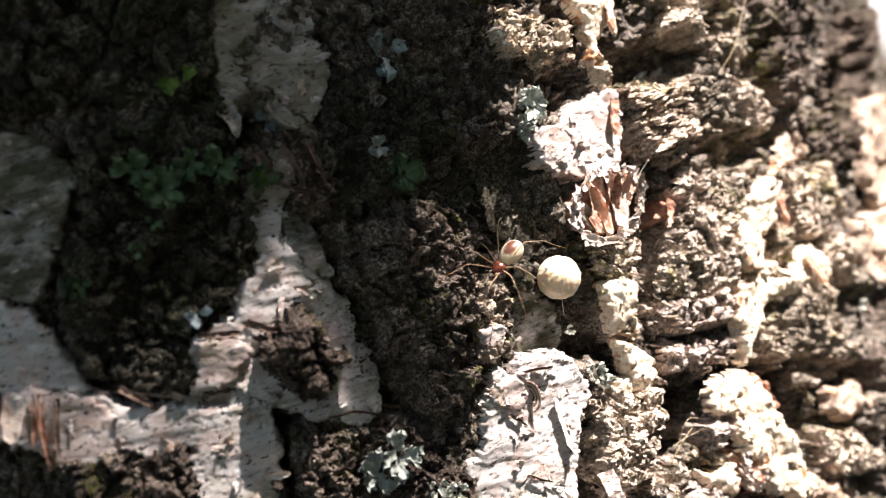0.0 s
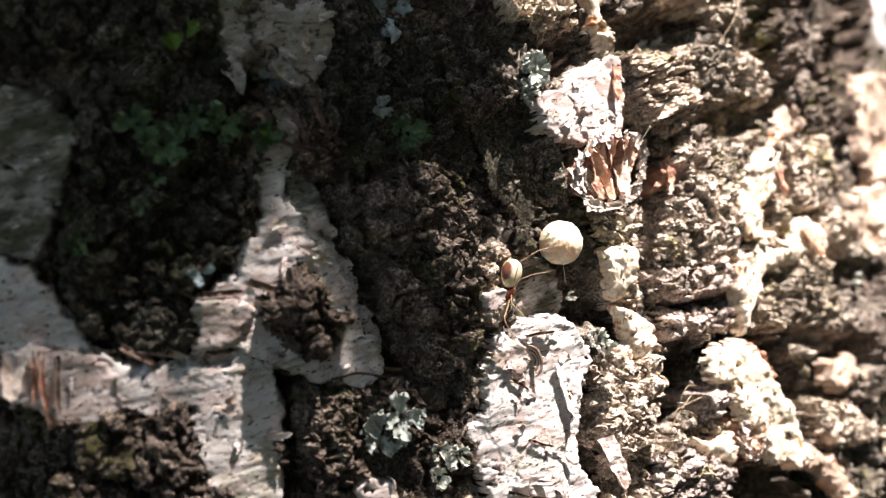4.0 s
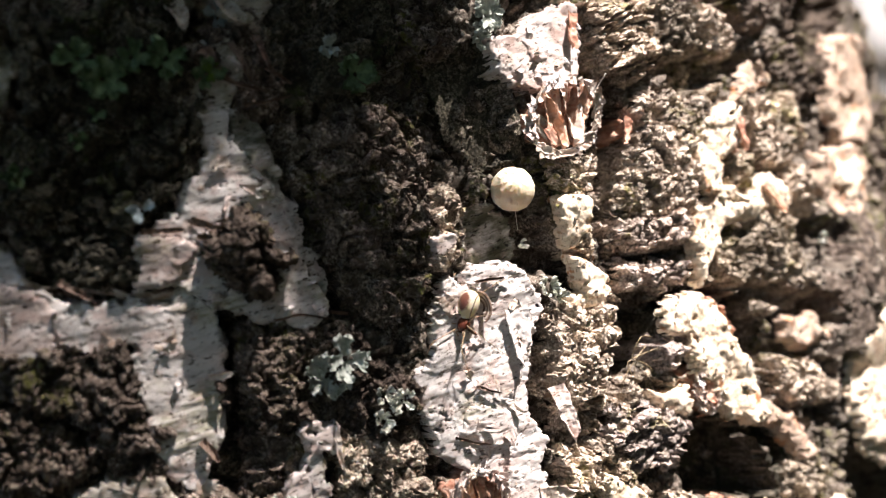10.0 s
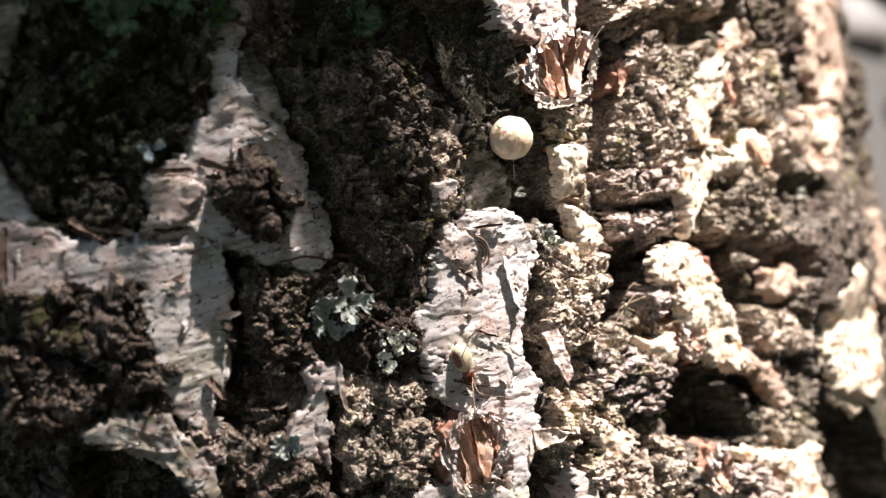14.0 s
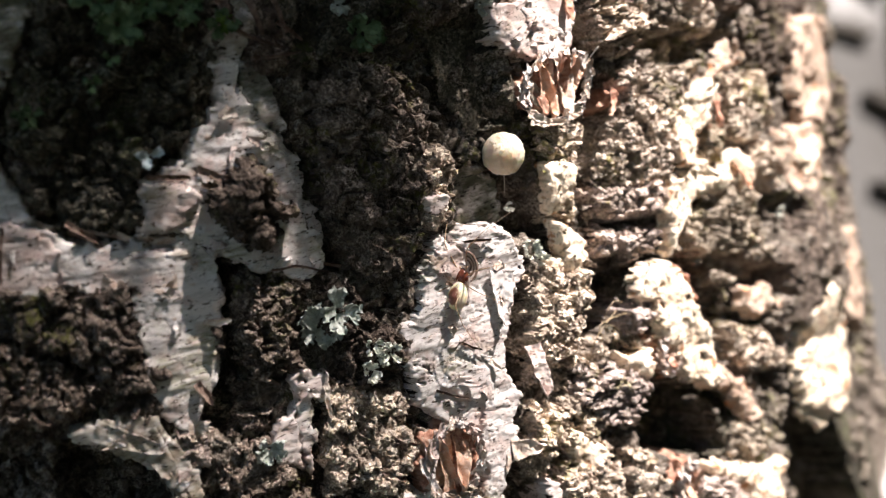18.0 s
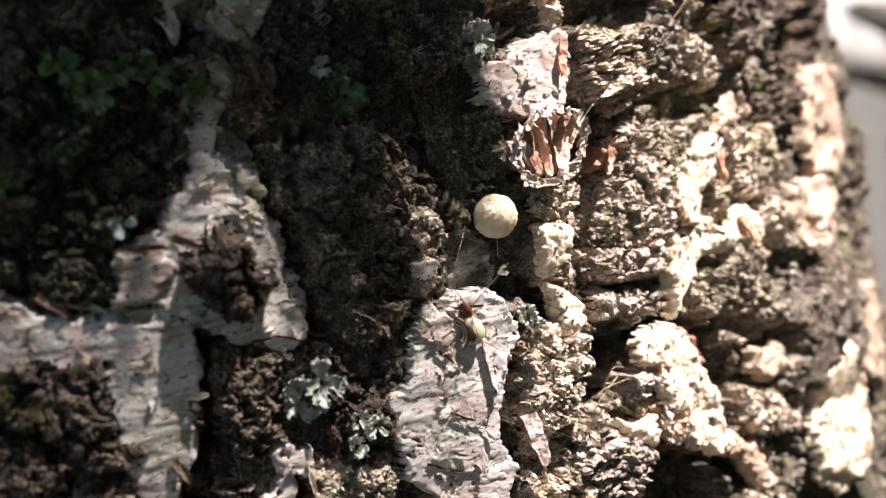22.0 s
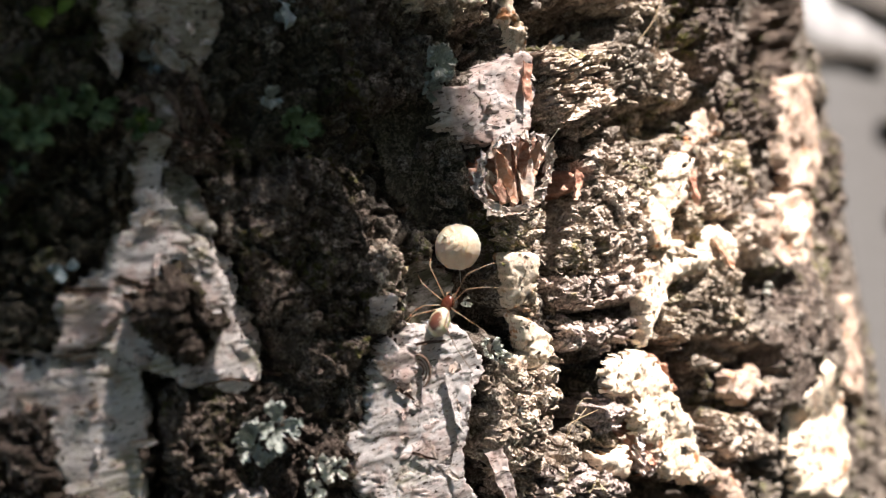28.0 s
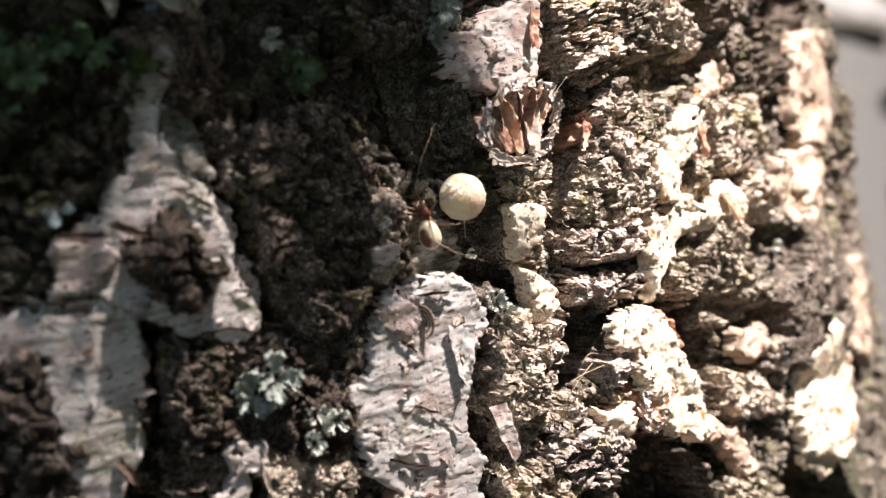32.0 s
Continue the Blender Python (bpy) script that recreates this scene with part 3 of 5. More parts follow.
hollow(-5.5, (5.0, -5.4), (6.7, -7.9), (7.0, -10.7), (3.7, -10.4), (2.3, -8.6), (2.9, -5.5))
hollow(-3.0, (23.2, -18.3), (25.2, -18.9), (22.9, -20.4), (19.3, -20.0), (18.3, -18.6))
hollow(-3.0, (2.1, -25.3), (4.4, -26.2), (2.0, -30.8), (0.1, -31.4), (0.2, -28.7))
hollow(-3.5, (-0.4, -26.5), (0.8, -28.4), (-0.6, -32.1), (-2.0, -30.9))
hollow(-3.0, (59.6, -1.1), (63.2, -2.5), (58.9, -9.3), (55.7, -9.5))
hollow(-3.5, (34.5, -21.7), (38.8, -21.4), (41.4, -20.6), (38.8, -23.0), (36.2, -24.1))
hollow(-3.0, (52.1, -17.7), (59.2, -19.4), (56.1, -24.6), (49.4, -24.4))
hollow(-3.0, (37.4, -6.8), (38.0, -13.7), (35.4, -16.0), (31.9, -17.9), (34.5, -12.7))
hollow(-3.0, (47.2, -13.3), (52.2, -15.5), (51.9, -21.2), (46.6, -22.7), (44.7, -18.9))
hollow(-3.5, (42.5, -26.1), (49.7, -27.8), (50.0, -32.1), (45.2, -31.9), (41.6, -29.0))
hollow(-3.0, (49.7, -36.0), (54.3, -40.1), (51.4, -43.4), (48.2, -40.5))
hollow(-3.0, (31.7, -40.8), (34.6, -43.6), (31.1, -45.3), (28.9, -44.4))
hollow(-3.0, (26.5, -20.0), (29.4, -20.2), (34.4, -22.0), (29.4, -21.7))
hollow(-3.0, (24.3, -46.3), (28.4, -48.5), (25.9, -48.6), (22.9, -46.9))
hollow(-2.6, (-26.5, 15.1), (-24.3, 14.5), (-23.3, 10.2), (-22.7, 4.1), (-21.7, -0.9), (-21.1, -7.2), (-22.8, -6.8), (-23.5, -1.6), (-24.1, 3.4),
      (-24.7, 8.5))
hollow(-4.5, (-0.2, -3.0), (3.9, -2.7), (5.1, -6.8), (7.9, -9.8), (6.7, -13.1), (3.7, -12.4), (1.5, -9.2), (-0.9, -7.0))
hollow(-4.0, (-27.5, 27.8), (-26.0, 27.9), (-24.8, 26.8), (-25.3, 25.4), (-27.1, 25.5), (-27.8, 26.5))
hollow(-3.0, (-29.9, 26.7), (-29.2, 24.5), (-27.7, 25.5), (-26.0, 25.1), (-24.6, 24.1), (-26.8, 22.6), (-29.2, 22.7), (-30.4, 24.3))
hollow(-5.0, (10.5, -16.5), (15.0, -15.8), (17.2, -18.5), (15.8, -21.6), (12.8, -23.5), (9.3, -25.8), (6.4, -28.2), (6.8, -24.9), (9.1, -21.5))
hollow(-5.0, (26.4, -36.4), (33.6, -38.4), (33.4, -43.1), (29.4, -43.0), (27.9, -39.3))
hollow(-4.5, (26.5, -17.4), (30.0, -21.9), (32.5, -30.2), (34.4, -34.0), (31.2, -33.2), (29.1, -27.1), (27.2, -22.0))
hollow(-5.0, (36.6, -21.5), (48.8, -27.6), (47.9, -29.8), (42.3, -26.8), (43.5, -30.0), (38.0, -32.1), (36.7, -26.2))
hollow(-5.0, (15.0, 6.2), (16.9, 7.1), (19.9, 4.5), (18.3, 2.8), (16.2, 0.5), (13.6, -3.7), (12.7, -2.1), (14.6, 1.5))
hollow(-4.5, (28.6, 8.4), (32.6, 9.9), (37.1, 7.8), (40.0, 4.3), (34.6, 4.5), (29.5, 4.0), (28.3, 5.7))
hollow(-4.5, (28.5, -3.0), (33.6, -0.4), (38.2, 3.1), (39.0, 0.7), (33.9, -3.4), (30.7, -6.4), (28.1, -7.2))
hollow(-4.0, (43.6, 14.3), (48.7, 15.2), (45.2, 9.5), (49.4, 4.3), (46.6, 1.6), (43.6, 6.0), (41.9, 11.5))
hollow(-4.0, (19.3, 22.8), (31.6, 21.4), (29.2, 17.5), (25.6, 16.6), (23.1, 18.9), (18.9, 18.2), (16.0, 17.9))
hollow(-4.0, (14.2, 14.3), (16.2, 15.3), (15.8, 11.3), (17.2, 9.1), (21.7, 7.2), (19.4, 6.5), (15.2, 8.7), (13.6, 11.1))
hollow(-4.5, (65.5, 12.8), (83.8, 16.8), (82.2, 9.7), (68.8, 2.3), (61.3, 0.0), (61.5, 7.4))
hollow(-3.0, (88.7, 0.8), (114.6, -2.9), (114.5, -8.2), (86.0, -7.3))
hollow(-3.0, (70.0, -3.0), (78.7, -5.3), (72.7, -9.6), (67.2, -6.9))
hollow(-5.0, (0.1, -1.9), (3.1, -1.4), (4.3, -5.1), (5.9, -8.3), (7.1, -11.4), (4.4, -12.2), (1.1, -9.5), (-2.1, -7.1), (-2.7, -4.3))
hollow(-6.0, (14.5, 0.8), (18.0, 3.4), (20.1, 3.6), (16.7, -1.2), (14.4, -4.7), (11.9, -8.2), (10.7, -7.4), (12.7, -3.5))
part("trunk", build_trunk(), M_TRUNK, birch)
# papery layers, torn layers and crusty plates
plate("paper", 0.00, 2246, (-30.0, 16.4), (-27.6, 15.8), (-27.8, 13.2), (-26.3, 10.1), (-24.3, 8.4), (-23.7, 3.8), (-22.6, -1.3), (-23.0, -6.6),
      (-27.1, -6.5), (-32.4, -4.2), (-34.1, -2.5), (-36.6, 0.8), (-41.1, 1.6), (-39.7, 7.0), (-34.6, 7.5), (-34.1, 9.5), (-31.3, 10.0))
plate("paper", 0.00, 2283, (-51.5, 5.4), (-48.8, 3.7), (-46.9, 1.4), (-44.6, 1.8), (-42.7, 1.0), (-41.5, 0.4), (-40.3, -0.2), (-39.1, -0.5),
      (-38.0, -0.5), (-36.8, 0.1), (-34.1, -2.5), (-34.7, -6.4), (-35.3, -9.8), (-37.6, -14.3), (-39.7, -17.8), (-38.9, -21.1), (-41.1, -19.7),
      (-43.5, -16.4), (-43.4, -10.6), (-43.5, -6.5), (-43.2, -3.7), (-48.4, -2.0), (-53.4, -0.7))
plate("dirty", 0.50, 2320, (-52.0, -16.3), (-48.5, -15.4), (-44.3, -16.4), (-42.8, -19.3), (-41.7, -23.6), (-41.8, -27.3), (-42.9, -28.3),
      (-45.0, -23.1), (-47.4, -19.6), (-50.3, -18.0))
plate("algae", 0.00, 2357, (-52.2, 31.5), (-47.6, 29.6), (-45.4, 26.4), (-45.5, 24.2), (-48.5, 20.0), (-50.1, 16.0), (-52.3, 14.8), (-56.8, 17.4))
plate("paper", 0.00, 2394, (-56.9, 17.1), (-52.5, 14.2), (-51.6, 8.6), (-50.5, 5.3), (-55.1, 6.3), (-59.7, 8.5))
plate("dirty", 0.00, 2431, (-26.4, 41.1), (-17.5, 39.1), (-18.2, 32.2), (-17.8, 27.9), (-20.2, 26.1), (-22.0, 22.5), (-23.4, 23.8), (-25.8, 25.9),
      (-26.9, 27.9), (-29.2, 24.5), (-29.8, 27.0), (-29.3, 30.3))
plate("pink", 0.50, 2468, (-57.7, 7.8), (-54.3, 6.7), (-50.6, 4.8), (-48.8, 1.9), (-49.3, -1.4), (-51.8, -2.2), (-54.7, -1.2), (-56.6, 1.2),
      (-59.2, 3.2))
plate("red", 0.75, 2505, (-55.0, 6.4), (-53.8, 5.7), (-55.0, -0.5), (-55.7, -0.9), (-56.1, 3.4))
plate("pink", 0.70, 2542, (-39.5, 6.9), (-35.3, 5.4), (-34.1, 3.9), (-36.2, 2.2), (-36.6, 1.2), (-40.4, 1.2), (-41.0, 2.5))
plate("pink", 0.35, 2579, (-37.7, -8.3), (-35.2, -8.6), (-34.7, -9.4), (-36.8, -9.2))
plate("paper", 0.40, 2616, (-10.7, -7.3), (-8.0, -7.8), (-5.7, -7.6), (-2.0, -7.7), (-1.1, -9.6), (-0.3, -14.4), (-3.1, -18.2), (-4.2, -20.4),
      (-5.7, -23.8), (-3.7, -27.2), (-5.8, -30.4), (-9.2, -30.4), (-14.0, -27.2), (-17.1, -24.8), (-15.3, -22.3), (-17.5, -19.5), (-16.3, -16.8),
      (-14.2, -14.4))
plate("paper", 0.40, 2653, (-12.1, -27.3), (-7.0, -25.6), (-4.4, -27.9), (-5.2, -32.4), (-8.2, -36.1), (-10.3, -41.0), (-11.3, -39.1), (-9.9, -33.4),
      (-11.1, -29.2))
plate("pink", 0.60, 2690, (-10.9, -7.9), (-8.2, -8.1), (-6.9, -11.0), (-8.8, -12.4), (-11.8, -10.7))
plate("pink", 0.60, 2727, (-7.9, -16.5), (-4.9, -16.2), (-5.0, -20.1), (-8.1, -21.6), (-11.6, -19.1))
plate("paper", 0.65, 2764, (-12.0, -20.2), (-7.0, -22.7), (-7.2, -25.9), (-11.5, -25.6), (-13.5, -22.9))
plate("paper", 0.60, 2801, (-22.3, -33.3), (-14.2, -35.1), (-10.6, -38.6), (-10.4, -40.9), (-23.6, -35.6))
plate("red", 0.50, 2838, (-17.2, -27.0), (-12.1, -27.2), (-11.1, -29.2), (-9.9, -33.4), (-11.9, -36.7), (-14.5, -36.4), (-18.2, -33.9), (-18.5, -30.8))
plate("pink", 0.60, 2875, (-29.7, -16.4), (-27.8, -16.2), (-26.1, -17.7), (-27.0, -19.8), (-28.4, -19.3), (-28.9, -24.1), (-30.1, -27.9), (-30.5, -23.4),
      (-30.1, -19.9))
plate("pink", 0.40, 2912, (-33.1, -21.9), (-30.1, -20.0), (-30.7, -24.0), (-30.8, -26.5), (-33.3, -24.9))
# pinkish strip; its darker paper also stands in for tilting from the sun
plate("pink", 0.40, 2949, (3.1, 16.1), (10.9, 17.1), (15.2, 18.2), (15.4, 13.7), (13.7, 10.1), (12.0, 8.2), (4.7, 10.5), (2.5, 11.9), (2.6, 13.8))
plate("cream", 0.40, 2986, (12.9, 30.0), (19.3, 29.2), (17.6, 25.6), (15.5, 24.0), (15.9, 18.8), (14.4, 18.1), (13.7, 21.7), (14.3, 26.0))
plate("pink", 0.60, 3023, (7.2, 15.3), (10.2, 15.0), (9.9, 12.2), (7.4, 12.7))
plate("red", 0.70, 3060, (6.0, 8.3), (9.5, 8.4), (12.7, 7.5), (13.1, 5.1), (11.7, 3.3), (7.8, 3.3), (5.3, 4.6), (4.9, 6.3))
# algae paper below the egg sac, its cast shadow put into the colour
plate("algae", -2.80, 3097, (-4.1, -0.3), (1.4, -2.8), (0.2, -7.1), (-3.0, -9.4), (-5.7, -8.1), (-5.9, -4.3))
# mossy crust of the shaded left side, that shade partly in its colour
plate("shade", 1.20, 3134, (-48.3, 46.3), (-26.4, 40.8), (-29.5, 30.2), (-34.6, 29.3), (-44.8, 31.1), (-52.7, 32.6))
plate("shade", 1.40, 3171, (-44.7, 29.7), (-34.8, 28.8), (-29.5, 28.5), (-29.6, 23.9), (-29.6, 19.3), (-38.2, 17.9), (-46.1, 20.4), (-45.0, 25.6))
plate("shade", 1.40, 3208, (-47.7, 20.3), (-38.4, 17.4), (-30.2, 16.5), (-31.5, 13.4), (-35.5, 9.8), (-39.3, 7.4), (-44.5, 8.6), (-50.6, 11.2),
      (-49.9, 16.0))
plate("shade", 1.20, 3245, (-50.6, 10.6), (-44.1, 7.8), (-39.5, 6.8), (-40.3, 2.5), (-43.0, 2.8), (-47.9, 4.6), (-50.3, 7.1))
plate("lump", 3.20, 3282, (-32.6, 4.3), (-30.8, 5.7), (-28.7, 7.0), (-27.3, 5.3), (-26.9, 2.6), (-26.2, 0.1), (-27.6, -0.5), (-28.0, -3.1),
      (-29.7, -3.7), (-31.4, -2.1), (-32.4, 0.1), (-33.1, 1.6), (-33.7, 3.3))
plate("dark", 1.60, 3319, (-55.0, -0.0), (-47.8, -1.9), (-43.2, -3.5), (-43.7, -6.8), (-43.3, -10.9), (-41.9, -12.6), (-43.3, -13.8), (-47.4, -13.0),
      (-50.2, -8.0), (-54.7, -6.0), (-56.6, -5.3))
plate("granular", 1.50, 3356, (-56.7, -5.6), (-50.7, -8.1), (-47.5, -13.3), (-52.2, -14.8), (-55.3, -14.6), (-59.0, -13.0))
plate("dark", 1.00, 3393, (-47.1, -13.8), (-43.1, -14.0), (-43.2, -16.3), (-44.7, -16.7), (-48.2, -15.4))
plate("granular", 1.30, 3430, (-32.7, -4.6), (-29.0, -5.7), (-25.5, -8.1), (-27.7, -10.4), (-28.8, -13.0), (-28.9, -15.4), (-30.5, -16.6),
      (-33.1, -15.7), (-34.3, -12.9), (-34.3, -9.4))
plate("dark", -0.80, 3467, (-35.7, -15.7), (-31.8, -16.5), (-29.6, -17.3), (-31.9, -20.8), (-34.7, -22.2), (-37.2, -20.6))
plate("umber", 0.80, 3504, (-25.1, -8.3), (-21.3, -8.9), (-20.4, -12.3), (-16.3, -16.2), (-16.1, -20.0), (-19.2, -21.4), (-23.1, -21.2), (-25.0, -19.3),
      (-24.6, -15.7), (-25.6, -13.0))
plate("grey", 0.90, 3541, (-25.6, -19.1), (-20.3, -20.4), (-17.2, -23.4), (-17.7, -28.3), (-20.7, -33.5), (-28.4, -30.4), (-27.8, -24.4),
      (-27.0, -20.4))
plate("dark", 0.80, 3578, (-36.4, -23.0), (-33.3, -22.4), (-31.0, -26.9), (-31.1, -31.2), (-38.6, -28.3), (-39.5, -23.7))
plate("purple", 0.80, 3615, (-42.6, -18.9), (-40.2, -19.2), (-39.2, -20.8), (-40.1, -22.8), (-42.6, -22.5))
plate("grey", 0.70, 3652, (-27.4, -32.0), (-21.7, -30.8), (-19.7, -33.6), (-23.0, -35.8), (-24.8, -37.6), (-29.6, -35.7))
plate("dark", 1.20, 3689, (-20.0, 12.5), (-12.3, 12.3), (-7.9, 10.0), (-8.2, 6.0), (-10.0, 2.8), (-19.4, 4.7), (-21.4, 8.4))
plate("dark", 1.30, 3726, (-21.5, 6.0), (-18.9, 4.3), (-10.3, 2.3), (-10.0, -1.0), (-12.1, -5.3), (-17.7, -3.8), (-21.8, -0.5))
plate("dark", 0.80, 3763, (-21.4, -1.9), (-17.7, -4.5), (-12.1, -5.9), (-13.7, -8.5), (-16.8, -9.8), (-20.0, -7.4), (-21.4, -5.6))
# upper ridge in the same shade-darkened crust
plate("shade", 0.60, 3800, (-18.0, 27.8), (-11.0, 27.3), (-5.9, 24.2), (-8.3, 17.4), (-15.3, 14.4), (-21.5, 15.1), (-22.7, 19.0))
plate("dark", 1.00, 3837, (-8.8, 34.6), (3.2, 32.1), (1.8, 26.1), (-2.3, 25.1), (-10.2, 26.4))
plate("dark", 1.20, 3874, (-5.0, 25.7), (-1.7, 25.0), (-1.9, 16.2), (-4.9, 15.7), (-7.6, 18.3))
plate("dark", 0.60, 3911, (-29.4, 23.9), (-26.2, 25.0), (-21.8, 21.7), (-21.0, 16.7), (-22.4, 14.2), (-27.6, 15.2), (-29.6, 17.0), (-29.4, 20.4))
plate("grey", 1.00, 3948, (-9.3, 2.6), (-7.8, 2.8), (-5.2, -0.0), (-6.7, -3.4), (-10.1, -6.0), (-12.0, -5.3))
plate("pink", 1.30, 3985, (-10.8, -2.3), (-8.4, -2.5), (-8.5, -4.0), (-10.6, -3.9))
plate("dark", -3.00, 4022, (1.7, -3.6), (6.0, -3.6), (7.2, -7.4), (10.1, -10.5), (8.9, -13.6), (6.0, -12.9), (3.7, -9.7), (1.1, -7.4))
# shade sheets sunk in five hollows: near-black colour stands in for their shadow
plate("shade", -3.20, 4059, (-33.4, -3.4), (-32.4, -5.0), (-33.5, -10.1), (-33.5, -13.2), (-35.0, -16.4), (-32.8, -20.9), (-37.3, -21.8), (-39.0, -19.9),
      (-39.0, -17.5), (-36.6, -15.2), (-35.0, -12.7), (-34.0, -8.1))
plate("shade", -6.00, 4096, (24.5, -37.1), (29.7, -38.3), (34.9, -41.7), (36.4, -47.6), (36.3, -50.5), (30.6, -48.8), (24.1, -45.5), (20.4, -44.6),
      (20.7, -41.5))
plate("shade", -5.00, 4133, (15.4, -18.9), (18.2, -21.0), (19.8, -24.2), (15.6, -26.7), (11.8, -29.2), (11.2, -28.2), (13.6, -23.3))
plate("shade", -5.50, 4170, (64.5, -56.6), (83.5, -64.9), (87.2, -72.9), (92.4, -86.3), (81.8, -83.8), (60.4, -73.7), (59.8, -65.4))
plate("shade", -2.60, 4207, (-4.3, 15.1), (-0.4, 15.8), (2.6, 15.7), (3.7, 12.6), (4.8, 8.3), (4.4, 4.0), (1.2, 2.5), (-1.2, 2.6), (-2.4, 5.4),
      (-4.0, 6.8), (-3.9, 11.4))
plate("umber", 1.00, 4244, (-34.2, 5.2), (-32.5, 6.5), (-30.4, 5.8), (-30.1, 3.9), (-32.2, 2.6), (-33.4, 4.2))
plate("umber", 1.00, 4281, (-36.8, -9.2), (-35.0, -9.5), (-35.3, -12.0), (-36.5, -12.1))
plate("grey", 1.00, 4318, (-0.3, -14.4), (3.9, -15.1), (10.0, -15.0), (9.7, -19.7), (6.4, -25.5), (3.6, -28.6), (-0.5, -31.1), (-0.1, -25.8),
      (-1.6, -22.0), (-1.0, -18.8))
plate("grey", 0.90, 4355, (-1.2, -29.5), (4.0, -30.1), (6.5, -33.2), (6.1, -37.2), (1.3, -35.9), (-3.9, -39.2), (-6.0, -38.5), (-4.5, -33.6),
      (-3.0, -31.5))
plate("purple", 1.20, 4392, (5.4, -27.9), (9.8, -28.1), (15.7, -33.2), (15.7, -34.6), (12.4, -36.9), (7.3, -35.5), (4.2, -31.5))
plate("grey", 1.10, 4429, (-0.0, -37.9), (7.2, -38.5), (8.9, -43.0), (6.9, -46.6), (2.8, -47.8), (-1.1, -45.3))
plate("cream", 0.60, 4466, (2.2, -34.5), (6.9, -37.8), (6.8, -39.9), (2.6, -39.7), (1.5, -37.1))
plate("grey", 1.00, 4503, (10.5, -40.0), (16.0, -43.0), (13.6, -47.4), (9.3, -47.8))
plate("pink", 0.80, 4540, (-2.5, -38.3), (0.1, -41.6), (-0.5, -45.7), (-3.7, -42.9))
plate("grey", 0.80, 4577, (6.5, -45.7), (14.0, -48.2), (14.8, -53.3), (5.9, -51.5))
plate("purple", 1.20, 4614, (12.9, -23.6), (16.3, -22.3), (20.1, -23.2), (19.6, -25.9), (14.9, -26.1))
plate("mossy", 0.80, 4651, (10.5, -24.9), (13.4, -25.9), (17.7, -28.1), (14.6, -28.1), (11.2, -26.9))
plate("cream", 0.70, 4688, (12.0, -27.5), (17.4, -29.1), (16.8, -32.2), (12.0, -30.4))
plate("grey", 1.00, 4725, (6.4, -25.5), (10.8, -25.7), (10.4, -29.7), (6.7, -29.7))
plate("red", 0.20, 4762, (17.9, -27.5), (20.0, -27.5), (22.1, -33.4), (21.2, -34.5), (16.9, -31.5))
plate("cream", 1.50, 4799, (16.1, -19.9), (18.9, -18.4), (23.1, -19.1), (25.2, -22.5), (25.6, -25.7), (28.1, -30.3), (28.7, -34.7), (29.5, -37.3),
      (25.5, -37.2), (23.2, -34.9), (22.2, -31.8), (20.0, -29.1), (18.5, -26.4), (19.3, -23.0), (16.0, -21.7))
plate("mossy", 1.70, 4836, (23.3, -29.0), (28.2, -32.8), (26.4, -34.2), (23.3, -31.7))
plate("rose", 0.50, 4873, (27.6, -35.4), (31.2, -36.0), (36.9, -42.1), (38.2, -45.8), (34.8, -46.8), (33.0, -41.3), (29.0, -38.2))
plate("red", 0.30, 4910, (17.0, -45.7), (19.0, -44.8), (22.4, -45.6), (22.1, -48.6), (18.4, -51.0), (16.9, -51.9))
plate("cream", 0.80, 4947, (23.3, -47.2), (31.6, -51.1), (43.4, -55.3), (39.5, -56.2), (39.9, -59.8), (42.1, -63.5), (32.6, -61.7), (31.7, -55.3),
      (28.6, -51.5))
plate("cream", 0.40, 4984, (16.8, -46.5), (18.0, -48.5), (17.7, -53.3), (18.9, -55.3), (15.8, -53.9))
plate("purple", 1.30, 5021, (22.0, -49.3), (27.0, -49.9), (31.2, -54.2), (33.1, -57.6), (27.1, -58.1), (21.4, -55.5))
plate("grey", 0.30, 5058, (6.6, 2.1), (8.9, 0.8), (11.4, -0.8), (11.4, -2.4), (8.8, -3.0), (7.5, -2.2), (6.7, -0.6))
plate("cream", 0.50, 5095, (6.0, -2.0), (8.5, -3.1), (10.3, -4.3), (10.0, -6.2), (7.5, -8.2), (6.1, -8.4), (6.0, -5.4))
plate("cream", 0.40, 5132, (6.1, -9.4), (7.5, -10.2), (9.9, -13.2), (8.8, -15.6), (6.3, -14.7), (5.7, -12.0))
plate("speck", 0.70, 5169, (8.7, -5.8), (10.7, -7.1), (8.9, -10.7), (7.0, -10.4), (6.9, -8.3))
plate("cream", 0.20, 5206, (4.6, -13.7), (9.4, -13.5), (11.0, -14.6), (8.5, -16.1), (4.6, -14.9))
plate("umber", 0.30, 5243, (3.7, -9.7), (7.8, -10.3), (11.5, -12.4), (11.4, -14.1), (8.5, -13.2), (4.6, -13.3), (3.1, -11.5))
plate("grey", 1.00, 5280, (8.9, 1.1), (13.6, 0.6), (13.0, -2.3), (9.1, -2.0))
plate("red", 0.30, 5317, (18.7, 4.0), (21.7, 2.6), (18.0, 0.7), (16.9, 1.6))
plate("grey", 1.60, 5354, (21.7, 6.0), (27.2, 5.3), (34.2, 2.2), (31.9, -3.2), (26.6, -9.2), (18.1, -7.9), (13.0, -6.7), (13.4, -5.1), (17.3, -0.6),
      (19.2, 3.1))
